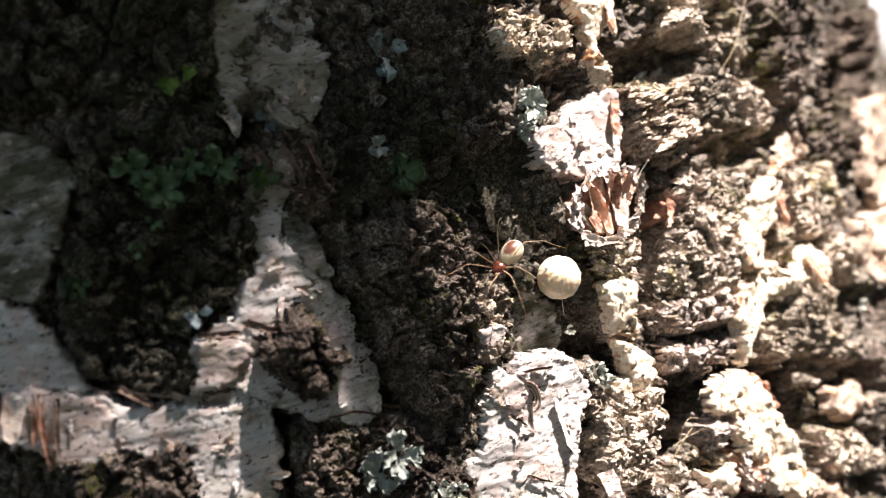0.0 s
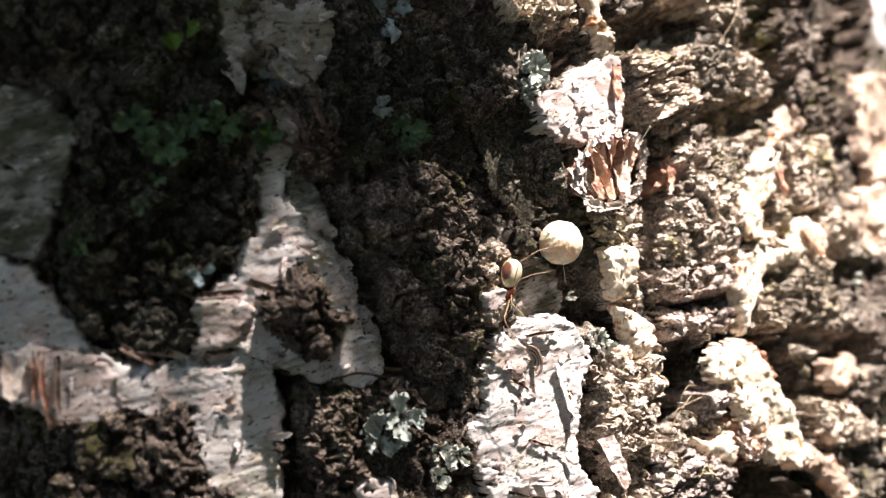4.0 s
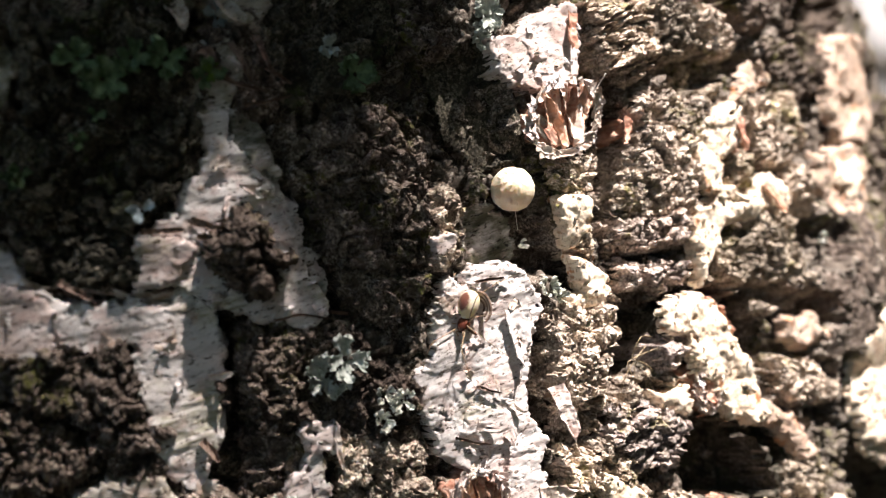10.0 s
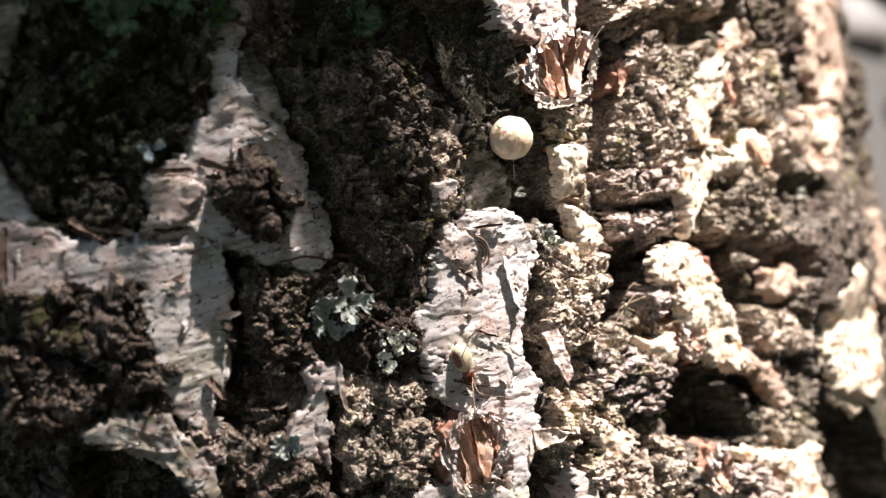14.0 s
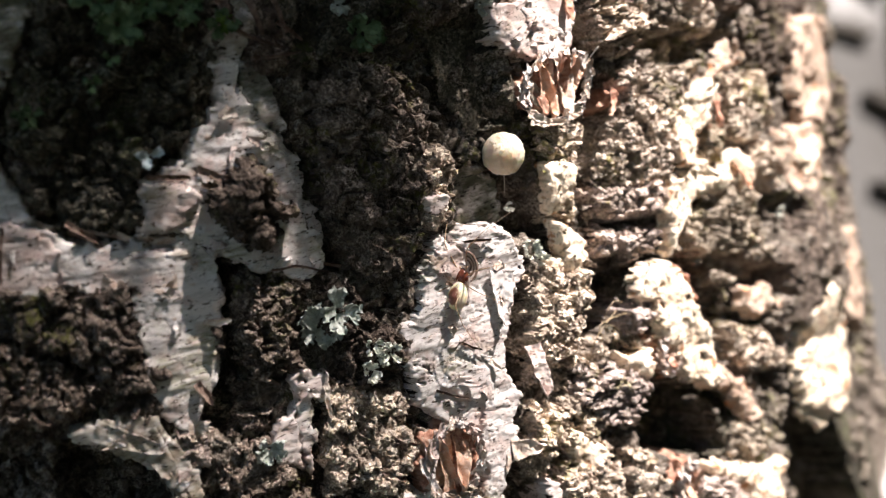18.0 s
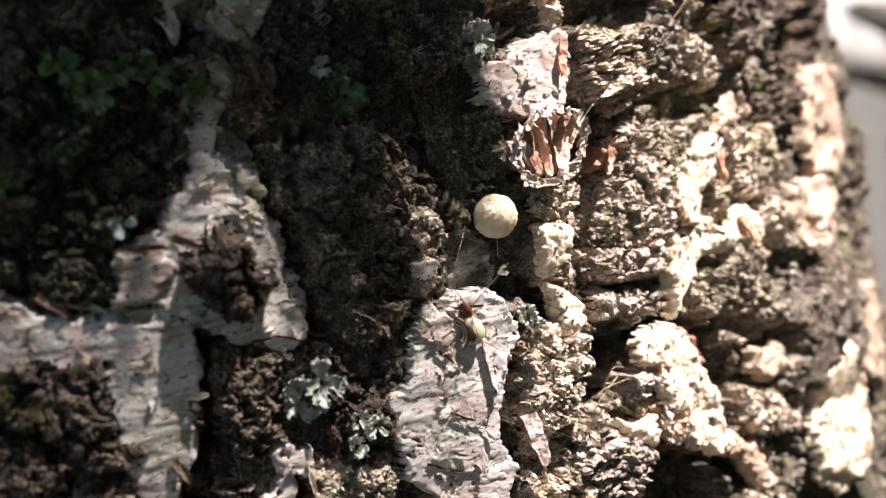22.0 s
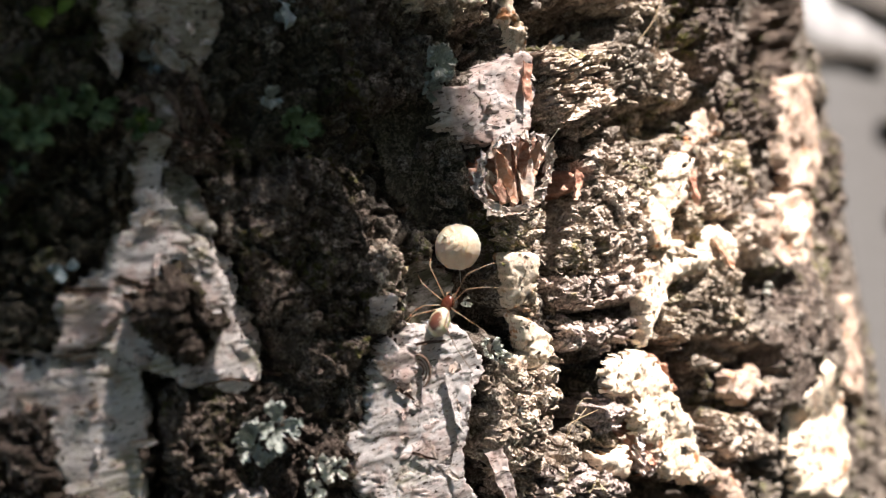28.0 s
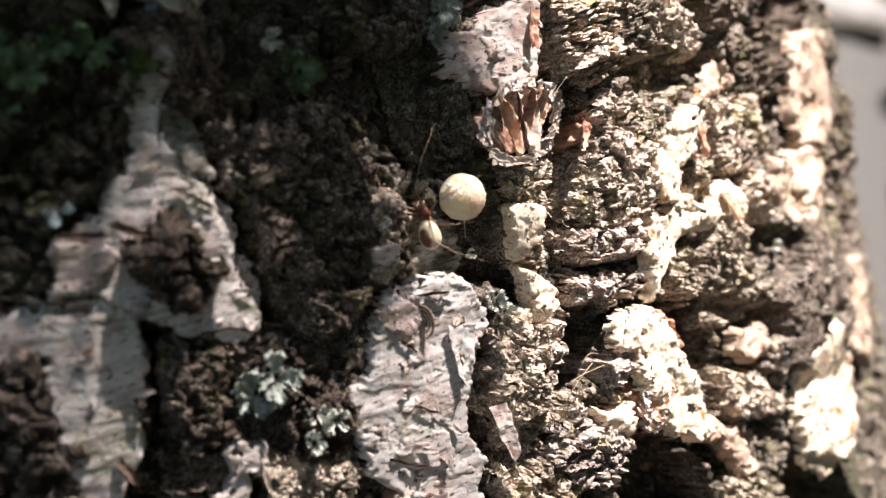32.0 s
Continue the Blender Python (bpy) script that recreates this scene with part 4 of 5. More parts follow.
plate("purple", 1.70, 5391, (12.6, -7.1), (17.9, -8.1), (25.1, -9.7), (23.7, -13.5), (16.4, -12.5), (13.2, -10.5))
plate("purple", 1.20, 5428, (12.2, -12.2), (17.6, -13.3), (23.8, -14.8), (22.3, -17.4), (15.4, -16.7), (11.7, -14.9))
plate("laminae", 1.70, 5465, (16.3, 18.0), (20.5, 17.5), (27.1, 17.4), (27.8, 14.6), (26.3, 8.7), (21.7, 7.7), (16.7, 9.4), (14.6, 11.2))
plate("mossy", 1.40, 5502, (29.5, 17.7), (33.0, 18.6), (36.9, 16.6), (36.5, 13.1), (36.1, 9.6), (32.3, 8.2), (28.0, 11.9))
plate("grey", 1.40, 5539, (37.9, 15.7), (41.0, 13.8), (43.9, 10.4), (44.4, 7.3), (38.0, 7.8), (36.0, 11.1))
plate("speck", 2.00, 5576, (28.8, 25.2), (32.1, 26.1), (34.2, 21.8), (32.9, 20.9), (27.2, 22.7), (26.6, 24.1))
plate("mossy", 1.20, 5613, (26.9, 29.5), (31.8, 29.0), (29.9, 25.8), (25.5, 24.4))
plate("dark", 1.60, 5650, (44.4, 16.1), (47.9, 18.5), (56.9, 17.4), (56.8, 12.0), (49.5, 9.7), (44.4, 11.7), (42.3, 13.5))
plate("dark", 1.50, 5687, (48.3, 28.0), (68.5, 26.7), (64.0, 18.2), (52.6, 18.7), (45.6, 19.6))
plate("mossy", 1.20, 5724, (33.7, 20.6), (40.9, 21.0), (42.5, 17.9), (38.3, 16.4), (34.3, 18.4))
plate("mossy", 1.20, 5761, (38.8, 26.2), (44.2, 25.7), (42.2, 21.2), (37.3, 21.1))
plate("speck", 1.20, 5798, (1.2, 27.8), (5.7, 28.9), (11.9, 26.8), (11.6, 22.5), (7.1, 22.7), (3.9, 24.4), (1.2, 24.8))
plate("cream", 1.60, 5835, (31.4, 0.5), (36.2, 1.1), (39.4, 0.8), (37.8, -3.0), (35.8, -4.4), (32.7, -5.0), (32.1, -7.8), (35.7, -10.9), (29.9, -9.6),
      (28.2, -6.0), (29.5, -2.7))
plate("cream", 1.50, 5872, (26.1, -9.4), (30.7, -9.4), (37.5, -11.6), (43.2, -13.3), (36.8, -13.1), (30.3, -12.0), (28.6, -13.5), (26.5, -16.4),
      (23.1, -18.3), (23.4, -14.5))
plate("cream", 1.20, 5909, (38.5, -12.1), (40.3, -9.6), (43.4, -9.4), (45.5, -11.5), (46.2, -14.0), (43.0, -14.9), (41.7, -12.9))
plate("rose", 0.50, 5946, (37.8, 1.0), (41.0, 1.9), (43.7, 4.5), (49.0, 6.0), (50.3, 1.9), (46.9, 1.7), (42.3, 1.7))
plate("red", 0.80, 5983, (37.6, -0.7), (39.9, -1.9), (37.7, -4.8), (36.3, -3.7))
plate("red", 0.90, 6020, (31.7, -8.6), (36.6, -10.6), (35.6, -11.4), (31.6, -10.3))
plate("mossy", 1.20, 6057, (36.6, -4.9), (40.6, -5.7), (39.1, -9.2), (37.2, -10.3), (33.0, -8.4))
plate("grey", 1.40, 6094, (41.5, 1.6), (55.9, -0.7), (54.0, -7.7), (44.7, -9.0), (41.0, -5.9), (40.7, -1.2))
plate("dark", 1.20, 6131, (49.2, 8.0), (63.8, 7.1), (58.7, -1.3), (49.7, 0.9), (48.1, 4.3))
plate("mossy", 1.00, 6168, (28.9, 10.4), (38.2, 9.7), (45.9, 7.9), (40.8, 4.8), (35.1, 2.5), (28.1, 5.6))
plate("mossy", 1.30, 6205, (27.8, -15.0), (35.6, -13.7), (39.0, -13.6), (49.3, -16.7), (48.1, -22.5), (37.2, -22.5), (29.9, -21.1), (26.2, -18.5))
plate("grey", 1.20, 6242, (49.2, -9.1), (54.9, -10.3), (53.3, -16.5), (46.0, -15.4))
plate("red", 0.60, 6279, (25.2, -20.8), (26.8, -21.6), (28.2, -26.2), (26.6, -26.0))
plate("mossy", 1.20, 6316, (37.3, -22.6), (47.5, -23.9), (45.4, -28.2), (36.7, -27.0), (34.6, -24.1))
plate("rose", 0.90, 6353, (38.4, -27.6), (45.2, -29.7), (47.1, -32.7), (40.8, -32.3), (37.5, -29.6))
plate("grey", 1.20, 6390, (33.9, -31.9), (42.5, -34.1), (46.3, -39.9), (45.3, -42.0), (37.1, -39.0), (33.9, -35.0))
plate("dark", 1.20, 6427, (46.8, -24.6), (55.4, -27.9), (55.6, -34.7), (51.4, -38.4), (44.8, -35.3), (45.4, -29.8))
plate("mossy", 1.00, 6464, (30.3, -45.7), (37.8, -44.8), (39.1, -48.6), (39.1, -51.8), (29.8, -50.2))
plate("rose", 0.80, 6501, (73.4, 5.6), (91.6, 4.3), (91.3, -4.2), (83.4, -9.9), (78.2, -11.8), (66.7, -9.0), (66.9, -1.4))
plate("rose", 0.80, 6538, (58.0, -10.0), (75.1, -11.3), (76.8, -15.3), (72.7, -18.1), (63.9, -20.5), (57.8, -19.1), (55.8, -12.0))
plate("cream", 1.30, 6575, (62.2, -11.7), (71.8, -13.1), (71.7, -16.4), (63.0, -17.9), (60.3, -14.7))
plate("dark", 1.00, 6612, (85.9, -4.8), (116.4, -7.8), (98.5, -20.0), (77.2, -19.1), (78.3, -12.0))
plate("dark", 1.00, 6649, (75.0, -19.6), (91.1, -21.7), (79.1, -35.3), (67.2, -32.9))
plate("cream", 1.20, 6686, (61.2, -34.5), (72.8, -36.9), (71.7, -42.1), (66.9, -46.6), (62.5, -51.1), (51.1, -46.0), (53.7, -38.5))
plate("rose", 1.00, 6723, (77.5, -29.3), (88.0, -31.6), (88.0, -41.4), (83.1, -48.4), (73.6, -42.8), (72.9, -35.1))
plate("dark", 1.00, 6760, (56.5, -19.8), (68.4, -20.0), (67.0, -27.6), (60.2, -31.8), (55.4, -27.0))
plate("dirty", 0.30, 6797, (-27.6, 23.2), (-24.6, 22.6), (-25.4, 18.8), (-27.3, 15.4), (-30.0, 16.0), (-29.5, 18.6))
plate("algae", 0.20, 6834, (-27.2, 15.8), (-24.9, 14.7), (-24.4, 8.6), (-25.9, 9.6), (-27.4, 11.8))
plate("umber", 0.80, 6871, (62.1, 12.9), (81.4, 18.4), (101.8, 18.0), (78.0, 6.3), (65.9, -0.8), (58.5, -1.3), (55.8, 4.0))
plate("umber", 0.60, 6908, (57.8, -17.8), (69.3, -20.6), (66.5, -30.4), (58.1, -31.4), (54.4, -25.2))
plate("cream", 1.30, 6945, (53.5, -35.8), (60.6, -35.6), (69.4, -40.3), (69.7, -47.8), (66.8, -55.0), (55.8, -55.0), (49.5, -49.6), (51.0, -42.6))
for k, (stuff_material, stuff_spots) in enumerate(CHIPS.items()):
    crumbs(stuff_material, np.concatenate(stuff_spots), 900 + k, 0.14, 0.5)

crumbs(M_FLAKE, np.concatenate(FLAKES), 950, 0.15, 0.6, 0.2)


def curls():
    """Small thin bits of paper lifting off the white layers."""
    rng = random.Random(77)
    for s, v, h in CURLS:
        a, length = rng.choice((-0.35, -0.35, -1.9, 2.8)) + rng.uniform(-0.5, 0.5), rng.uniform(0.7, 2.0)
        ribbon("paper_curl", (s, v), (s + length * math.cos(a), v + length * math.sin(a)), rng.uniform(0.5, 1.6), rng.uniform(0.1, 0.55), (M_PAPER, M_PINK, M_FLAKE)[rng.randrange(3)], birch,
               thick=0.06, seed=rng.randrange(9999), cup=rng.uniform(-0.1, 0.35), n=9, k=6, base=h, taper=rng.uniform(0.1, 0.7), rag=0.3)


curls()


def peel(material, a, b, width, lift, cup, taper, seed):
    ribbon("bark_peel", a, b, width, lift, material, birch, seed=seed, cup=cup, taper=taper, rag=0.09)


def knot(s, v, wide, tall, lean, seed):
    """A torn scar: upright strips of red inner bark, curled apart, within a pale frayed rim."""
    rng = random.Random(seed)
    level = surface(s, v)
    count = int(wide / 1.0)
    for k in range(count):
        f = (k + 0.5) / count * 2 - 1
        half = tall / 2 * math.sqrt(max(1 - f * f, 0.12)) * rng.uniform(0.8, 1.0)
        x = s + f * wide / 2
        top, foot = (x + lean * half + rng.uniform(-0.3, 0.3), v + half), (s + 0.5 * (x - s) - lean * half + rng.uniform(-0.4, 0.4), v - half)
        if rng.random() < 0.4:
            top, foot = foot, top
        ribbon("torn_strip", top, foot, rng.uniform(1.3, 2.3), rng.uniform(0.3, 1.3), (M_RED, M_TORN, M_TORN, M_FLAKE)[rng.randrange(4)], birch, seed=seed + k,
               cup=rng.uniform(-0.5, 0.9), taper=rng.uniform(0.1, 0.6), rag=0.12, base=level + rng.uniform(-0.5, 0.3), thick=0.1)
    for k in range(22):
        a = 2 * math.pi * (k + rng.uniform(-0.3, 0.3)) / 22
        x, y = s + 0.52 * wide * math.cos(a) + 0.5 * lean * tall * math.sin(a), v + 0.52 * tall * math.sin(a)
        b = a + rng.uniform(0.3, 0.6)
        end = (s + 0.50 * wide * math.cos(b) + 0.5 * lean * tall * math.sin(b), v + 0.50 * tall * math.sin(b))
        ribbon("torn_rim", (x, y), end, rng.uniform(0.9, 1.8), rng.uniform(0.3, 1.1), (M_FLAKE, M_PINK, M_PAPER)[rng.randrange(3)], birch, seed=seed + 40 + k,
               cup=rng.uniform(0.1, 0.5), taper=0.3, rag=0.2, base=level + rng.uniform(0.0, 0.4), thick=0.1)


knot(9.3, 5.8, 10.4, 7.8, 0.16, 61)
knot(-14.4, -31.5, 6.6, 8.4, 0.16, 62)
knot(20.1, -30.6, 3.6, 4.6, 0.16, 63)
knot(19.2, -48.3, 3.6, 5.8, 0.16, 64)
# torn layers curling off the trunk
peel(M_DIRTY, (-25.1, 26.7), (-23.6, 23.6), 1.6, 1.2, 0.7, 0.2, 7101)
peel(M_DIRTY, (-29.4, 27.4), (-29.3, 24.2), 2.2, 0.9, 0.6, 0.7, 7102)
peel(M_BROWNFLAKE, (-27.9, 22.3), (-27.3, 19.8), 1.2, 0.9, 0.6, 0.5, 7103)
peel(M_BROWNFLAKE, (-25.3, 22.2), (-24.9, 17.9), 0.8, 0.9, 0.6, 0.5, 7104)
peel(M_BROWNFLAKE, (-28.0, 19.4), (-23.6, 16.6), 0.6, 0.9, 0.6, 0.5, 7105)
peel(M_BROWNFLAKE, (-22.9, 22.1), (-22.3, 17.7), 0.7, 0.9, 0.6, 0.5, 7106)
peel(M_BROWNFLAKE, (-26.1, 15.9), (-21.4, 15.6), 0.5, 0.9, 0.6, 0.5, 7107)
peel(M_BROWNFLAKE, (-22.7, 19.0), (-21.1, 16.7), 0.5, 0.9, 0.6, 0.5, 7108)
peel(M_PAPER, (-3.2, -12.7), (-4.7, -18.3), 3.6, 0.8, 0.5, 0.8, 7001)
peel(M_FLAKE, (-1.7, -18.6), (0.0, -25.2), 2.2, 1.2, 0.5, 0.5, 7002)
peel(M_PINK, (-1.4, -22.1), (-1.7, -28.0), 2.6, 0.9, 0.5, 0.5, 7003)
peel(M_FLAKE, (-6.7, -33.2), (-3.1, -33.8), 2.4, 0.9, 0.4, 0.4, 7004)
peel(M_TORN, (35.3, -10.1), (30.6, -9.7), 1.6, 1.3, 0.6, 0.5, 7005)
peel(M_TORN, (40.6, -9.8), (40.8, -14.2), 1.6, 1.0, 0.6, 0.4, 7006)
peel(M_RED, (37.9, -0.6), (35.9, -4.4), 1.7, 0.9, 0.6, 0.5, 7007)
peel(M_RED, (25.0, -21.0), (26.5, -26.0), 1.5, 0.8, 0.5, 0.5, 7008)
peel(M_BROWNFLAKE, (-1.6, -7.4), (-0.1, -9.9), 1.0, 0.8, 0.5, 0.5, 7009)
peel(M_TORN, (18.3, 28.5), (16.9, 24.2), 1.5, 0.8, 0.5, 0.5, 7010)
peel(M_RED, (14.8, 17.0), (13.2, 13.1), 1.6, 0.6, 0.5, 0.4, 7011)
peel(M_RED, (19.2, 3.6), (16.6, 1.0), 1.3, 0.6, 0.5, 0.4, 7012)
peel(M_RED, (-54.5, 6.3), (-55.5, -0.2), 0.6, 0.5, 0.4, 0.3, 2038)
peel(M_FLAKE, (-56.6, 6.7), (-57.7, 2.9), 2.3, 1.2, 0.6, 0.3, 2049)
peel(M_RED, (-55.3, 6.6), (-56.4, 1.8), 0.5, 0.6, 0.4, 0.4, 2060)
peel(M_BROWNFLAKE, (-53.1, 5.4), (-54.4, 0.2), 0.6, 1.2, 0.4, 0.3, 2071)
peel(M_FLAKE, (-50.2, 5.1), (-52.6, 0.6), 3.7, 1, 0.6, 0.2, 2082)
peel(M_RED, (-28.5, -19.6), (-30.2, -26.9), 0.5, 0.4, 0.4, 0.3, 2093)
peel(M_FLAKE, (-26.7, -18.3), (-26.9, -22.0), 0.7, 0.3, 0.2, 0.4, 2104)
peel(M_FLAKE, (-46.1, 3.6), (-41.3, 0.9), 0.9, 0.6, 0.3, 0.2, 2115)
peel(M_FLAKE, (-42.1, 0.9), (-36.7, 0.1), 0.8, 0.6, 0.3, 0.2, 2126)
peel(M_BROWNFLAKE, (-47.2, 3.4), (-44.7, 1.1), 0.5, 0.6, 0.4, 0.2, 2137)
peel(M_BROWNFLAKE, (-38.9, 6.8), (-34.9, 6.0), 0.6, 0.4, 0.3, 0.1, 2185)
peel(M_BROWNFLAKE, (-34.1, 6.4), (-30.1, 4.5), 0.8, 1, 0.4, 0.2, 2196)
peel(M_BROWNFLAKE, (-34.0, 4.8), (-30.5, 2.3), 0.5, 0.8, 0.4, 0.2, 2207)
peel(M_FLAKE, (-36.9, -8.7), (-34.7, -8.7), 0.8, 1.2, 0.4, 0.3, 2218)
peel(M_DIRTY, (-50.0, -16.1), (-44.0, -19.7), 2.2, 0.4, 0.2, 0.3, 2229)
peel(M_DIRTY, (-45.6, -17.7), (-43.9, -22.8), 2.7, 0.4, 0.2, 0.3, 2240)
peel(M_BROWNFLAKE, (-39.3, -14.4), (-38.4, -16.6), 0.9, 1.2, 0.4, 0.3, 2251)
peel(M_BROWNFLAKE, (-22.9, -6.7), (-15.5, -9.4), 0.4, 0.8, 0.2, 0.3, 2559)
peel(M_BROWNFLAKE, (-41.9, 0.8), (-36.6, 0.3), 0.4, 0.7, 0.2, 0.2, 5008)
peel(M_BROWNFLAKE, (-47.3, 4.5), (-44.6, 1.4), 0.6, 1, 0.4, 0.3, 5019)
peel(M_FLAKE, (-7.2, -22.1), (-6.3, -23.4), 0.7, 0.4, 0.3, 0.3, 6935)
peel(M_BROWNFLAKE, (-7.9, -8.1), (-3.9, -8.7), 0.4, 0.5, 0.3, 0.3, 6946)
peel(M_BROWNFLAKE, (-10.4, -11.9), (-9.0, -13.6), 0.4, 0.4, 0.3, 0.3, 6957)
peel(M_BROWNFLAKE, (-10.5, -18.9), (-8.2, -20.5), 0.3, 0.3, 0.3, 0.3, 6968)
peel(M_BROWNFLAKE, (-14.4, -23.4), (-10.9, -25.4), 0.3, 0.3, 0.3, 0.3, 6979)
peel(M_BROWNFLAKE, (-30.3, -4.4), (-23.0, -7.1), 0.3, 0.15, 0.3, 0.3, 6990)
peel(M_FLAKE, (-41.3, 1.0), (-36.6, 0.2), 0.5, 0.4, 0.3, 0.1, 8616)
peel(M_RED, (-40.8, 0.5), (-36.8, -0.1), 0.3, 0.2, 0.2, 0.2, 8627)

# ---- lichens growing on the bark ----
LICHEN_WORDS = {M_LICHEN: "grey-green", M_GREENLICHEN: "dark green", M_BLUELICHEN: "blue-grey", M_WHITELICHEN: "whitish", M_LEAFGREEN: "bright green"}


def lichen(material, s, v, radius, lobes, seed):
    """A leafy lichen: flat forked lobes spreading from one foot."""
    base = surface(s, v)
    ob = thing("lichen", LICHEN_WORDS[material] + " leafy lichen with forked lobes clinging to the bark", "lichen", "lichens on the bark")
    rng = random.Random(seed)
    for k in range(lobes):
        a = 2 * math.pi * (k + rng.uniform(-0.3, 0.3)) / lobes + seed
        r = radius * rng.uniform(0.75, 1.15)
        foot = (s + 0.12 * r * math.cos(a), v + 0.12 * r * math.sin(a))
        tip = (s + r * math.cos(a), v + r * math.sin(a))
        ribbon("lobe", foot, tip, r * rng.uniform(0.34, 0.5), rng.uniform(0.2, 0.9), material, ob, thick=0.12, seed=seed + k,
               cup=rng.uniform(0.2, 0.7), n=12, k=9, base=base + rng.uniform(0, 0.25), taper=-0.7, fork=rng.uniform(0.1, 0.35), rag=0.25)
        for side in (-1, 1):
            b = a + side * rng.uniform(0.5, 0.9)
            mid = (s + 0.55 * r * math.cos(a), v + 0.55 * r * math.sin(a))
            end = (mid[0] + 0.5 * r * math.cos(b), mid[1] + 0.5 * r * math.sin(b))
            ribbon("lobe", mid, end, r * rng.uniform(0.24, 0.36), rng.uniform(0.2, 0.7), material, ob, thick=0.12, seed=seed + 50 + k,
                   cup=rng.uniform(0.2, 0.6), n=9, k=7, base=base + rng.uniform(0.1, 0.4), taper=-0.6, fork=0.2, rag=0.25)


lichen(M_LICHEN, -25.5, -12.4, 3.0, 6, 2500)
lichen(M_LICHEN, -23.6, -11.2, 2.2, 4, 2513)
lichen(M_WHITELICHEN, -19.1, -17.2, 1.4, 5, 2526)
lichen(M_WHITELICHEN, -21.7, -18.5, 1.1, 5, 2539)
lichen(M_WHITELICHEN, 2.1, -11.9, 1.4, 6, 2552)
lichen(M_WHITELICHEN, 3.2, -13.3, 0.9, 4, 2565)
lichen(M_LICHEN, 3.7, 18.8, 2.0, 7, 2578)
lichen(M_LICHEN, 1.8, 16.6, 1.2, 5, 2591)
lichen(M_BLUELICHEN, -11.5, 28.3, 2.2, 3, 2604)
lichen(M_LICHEN, -16.0, 19.4, 1.4, 5, 2617)
lichen(M_GREENLICHEN, -13.9, 16.1, 1.8, 6, 2630)
lichen(M_GREENLICHEN, -39.6, 24.0, 2.0, 5, 2643)
lichen(M_GREENLICHEN, -38.2, 21.6, 2.2, 6, 2656)
lichen(M_GREENLICHEN, -35.0, 22.9, 1.7, 5, 2669)
lichen(M_GREENLICHEN, -31.9, 22.0, 1.9, 5, 2682)
lichen(M_GREENLICHEN, -28.5, 19.8, 1.6, 4, 2695)
lichen(M_LEAFGREEN, -33.0, 30.6, 2.3, 2, 2708)
lichen(M_LEAFGREEN, -28.0, 19.8, 0.9, 3, 2721)
lichen(M_GREENLICHEN, -48.6, 14.9, 0.9, 3, 2734)
lichen(M_GREENLICHEN, -41.6, 16.7, 0.9, 4, 2747)
lichen(M_GREENLICHEN, -39.6, 18.6, 0.8, 3, 2760)
lichen(M_BLUELICHEN, -38.2, 8.7, 1.4, 3, 2773)
lichen(M_WHITELICHEN, 29.6, 18.2, 1.1, 4, 2786)
lichen(M_BLUELICHEN, 25.9, 18.4, 1.0, 3, 2799)
lichen(M_WHITELICHEN, 1.6, -6.5, 0.6, 3, 2812)
lichen(M_WHITELICHEN, 54.2, -21.0, 1.1, 3, 2825)
lichen(M_BLUELICHEN, -25.4, 25.4, 1.5, 4, 2838)
lichen(M_GREENLICHEN, -47.6, 15.0, 1.2, 4, 2851)
lichen(M_WHITELICHEN, -20.7, -16.0, 1.1, 4, 2864)
lichen(M_LICHEN, -34.0, -23.0, 1.6, 5, 2877)

# ---- a healed scar in the white paper: nested crescent ridges ----


def crescent_scar(s, v, size):
    h = surface(s, v)
    for k in range(5):
        r = size * (0.35 + 0.16 * k)
        pts = [Vector(onto(s + r * math.cos(radians(a)) * 0.8 - 0.1 * k, v + r * math.sin(radians(a)) * 1.15, h + 0.25 + 0.10 * k - 0.12 * abs(a) / 80).tolist()) for a in range(-85, 86, 10)]
        rad = [0.00021 * (1 - 0.6 * (abs(a) / 90) ** 2) for a in range(-85, 86, 10)]
        part("bark_ridge", tube(pts, rad, 6), (M_BROWNFLAKE, M_FLAKE)[k % 2], birch)



# ---- the egg sac ----


def tube(points, radii, sides=7):
    """A round tapered tube along points, as a bmesh."""
    bm = bmesh.new()
    rings = []
    pts = [Vector(p) for p in points]
    for i, p in enumerate(pts):
        d = (pts[min(i + 1, len(pts) - 1)] - pts[max(i - 1, 0)]).normalized()
        x = d.orthogonal().normalized()
        y = d.cross(x)
        rings.append([bm.verts.new(p + radii[i] * (math.cos(2 * math.pi * k / sides) * x + math.sin(2 * math.pi * k / sides) * y)) for k in range(sides)])
        if i:
            best = min(range(sides), key=lambda o: sum((rings[i][(k + o) % sides].co - rings[i - 1][k].co).length for k in range(sides)))
            rings[i] = rings[i][best:] + rings[i][:best]
    for a, b in zip(rings, rings[1:]):
        for k in range(sides):
            bm.faces.new((a[k], a[(k + 1) % sides], b[(k + 1) % sides], b[k])).smooth = True
    bm.faces.new(rings[0][::-1])
    bm.faces.new(rings[-1])
    return bm


crescent_scar(-7.4, -10.9, 1.5)

SAC = Vector(onto(0.95, -0.15, -0.3).tolist())


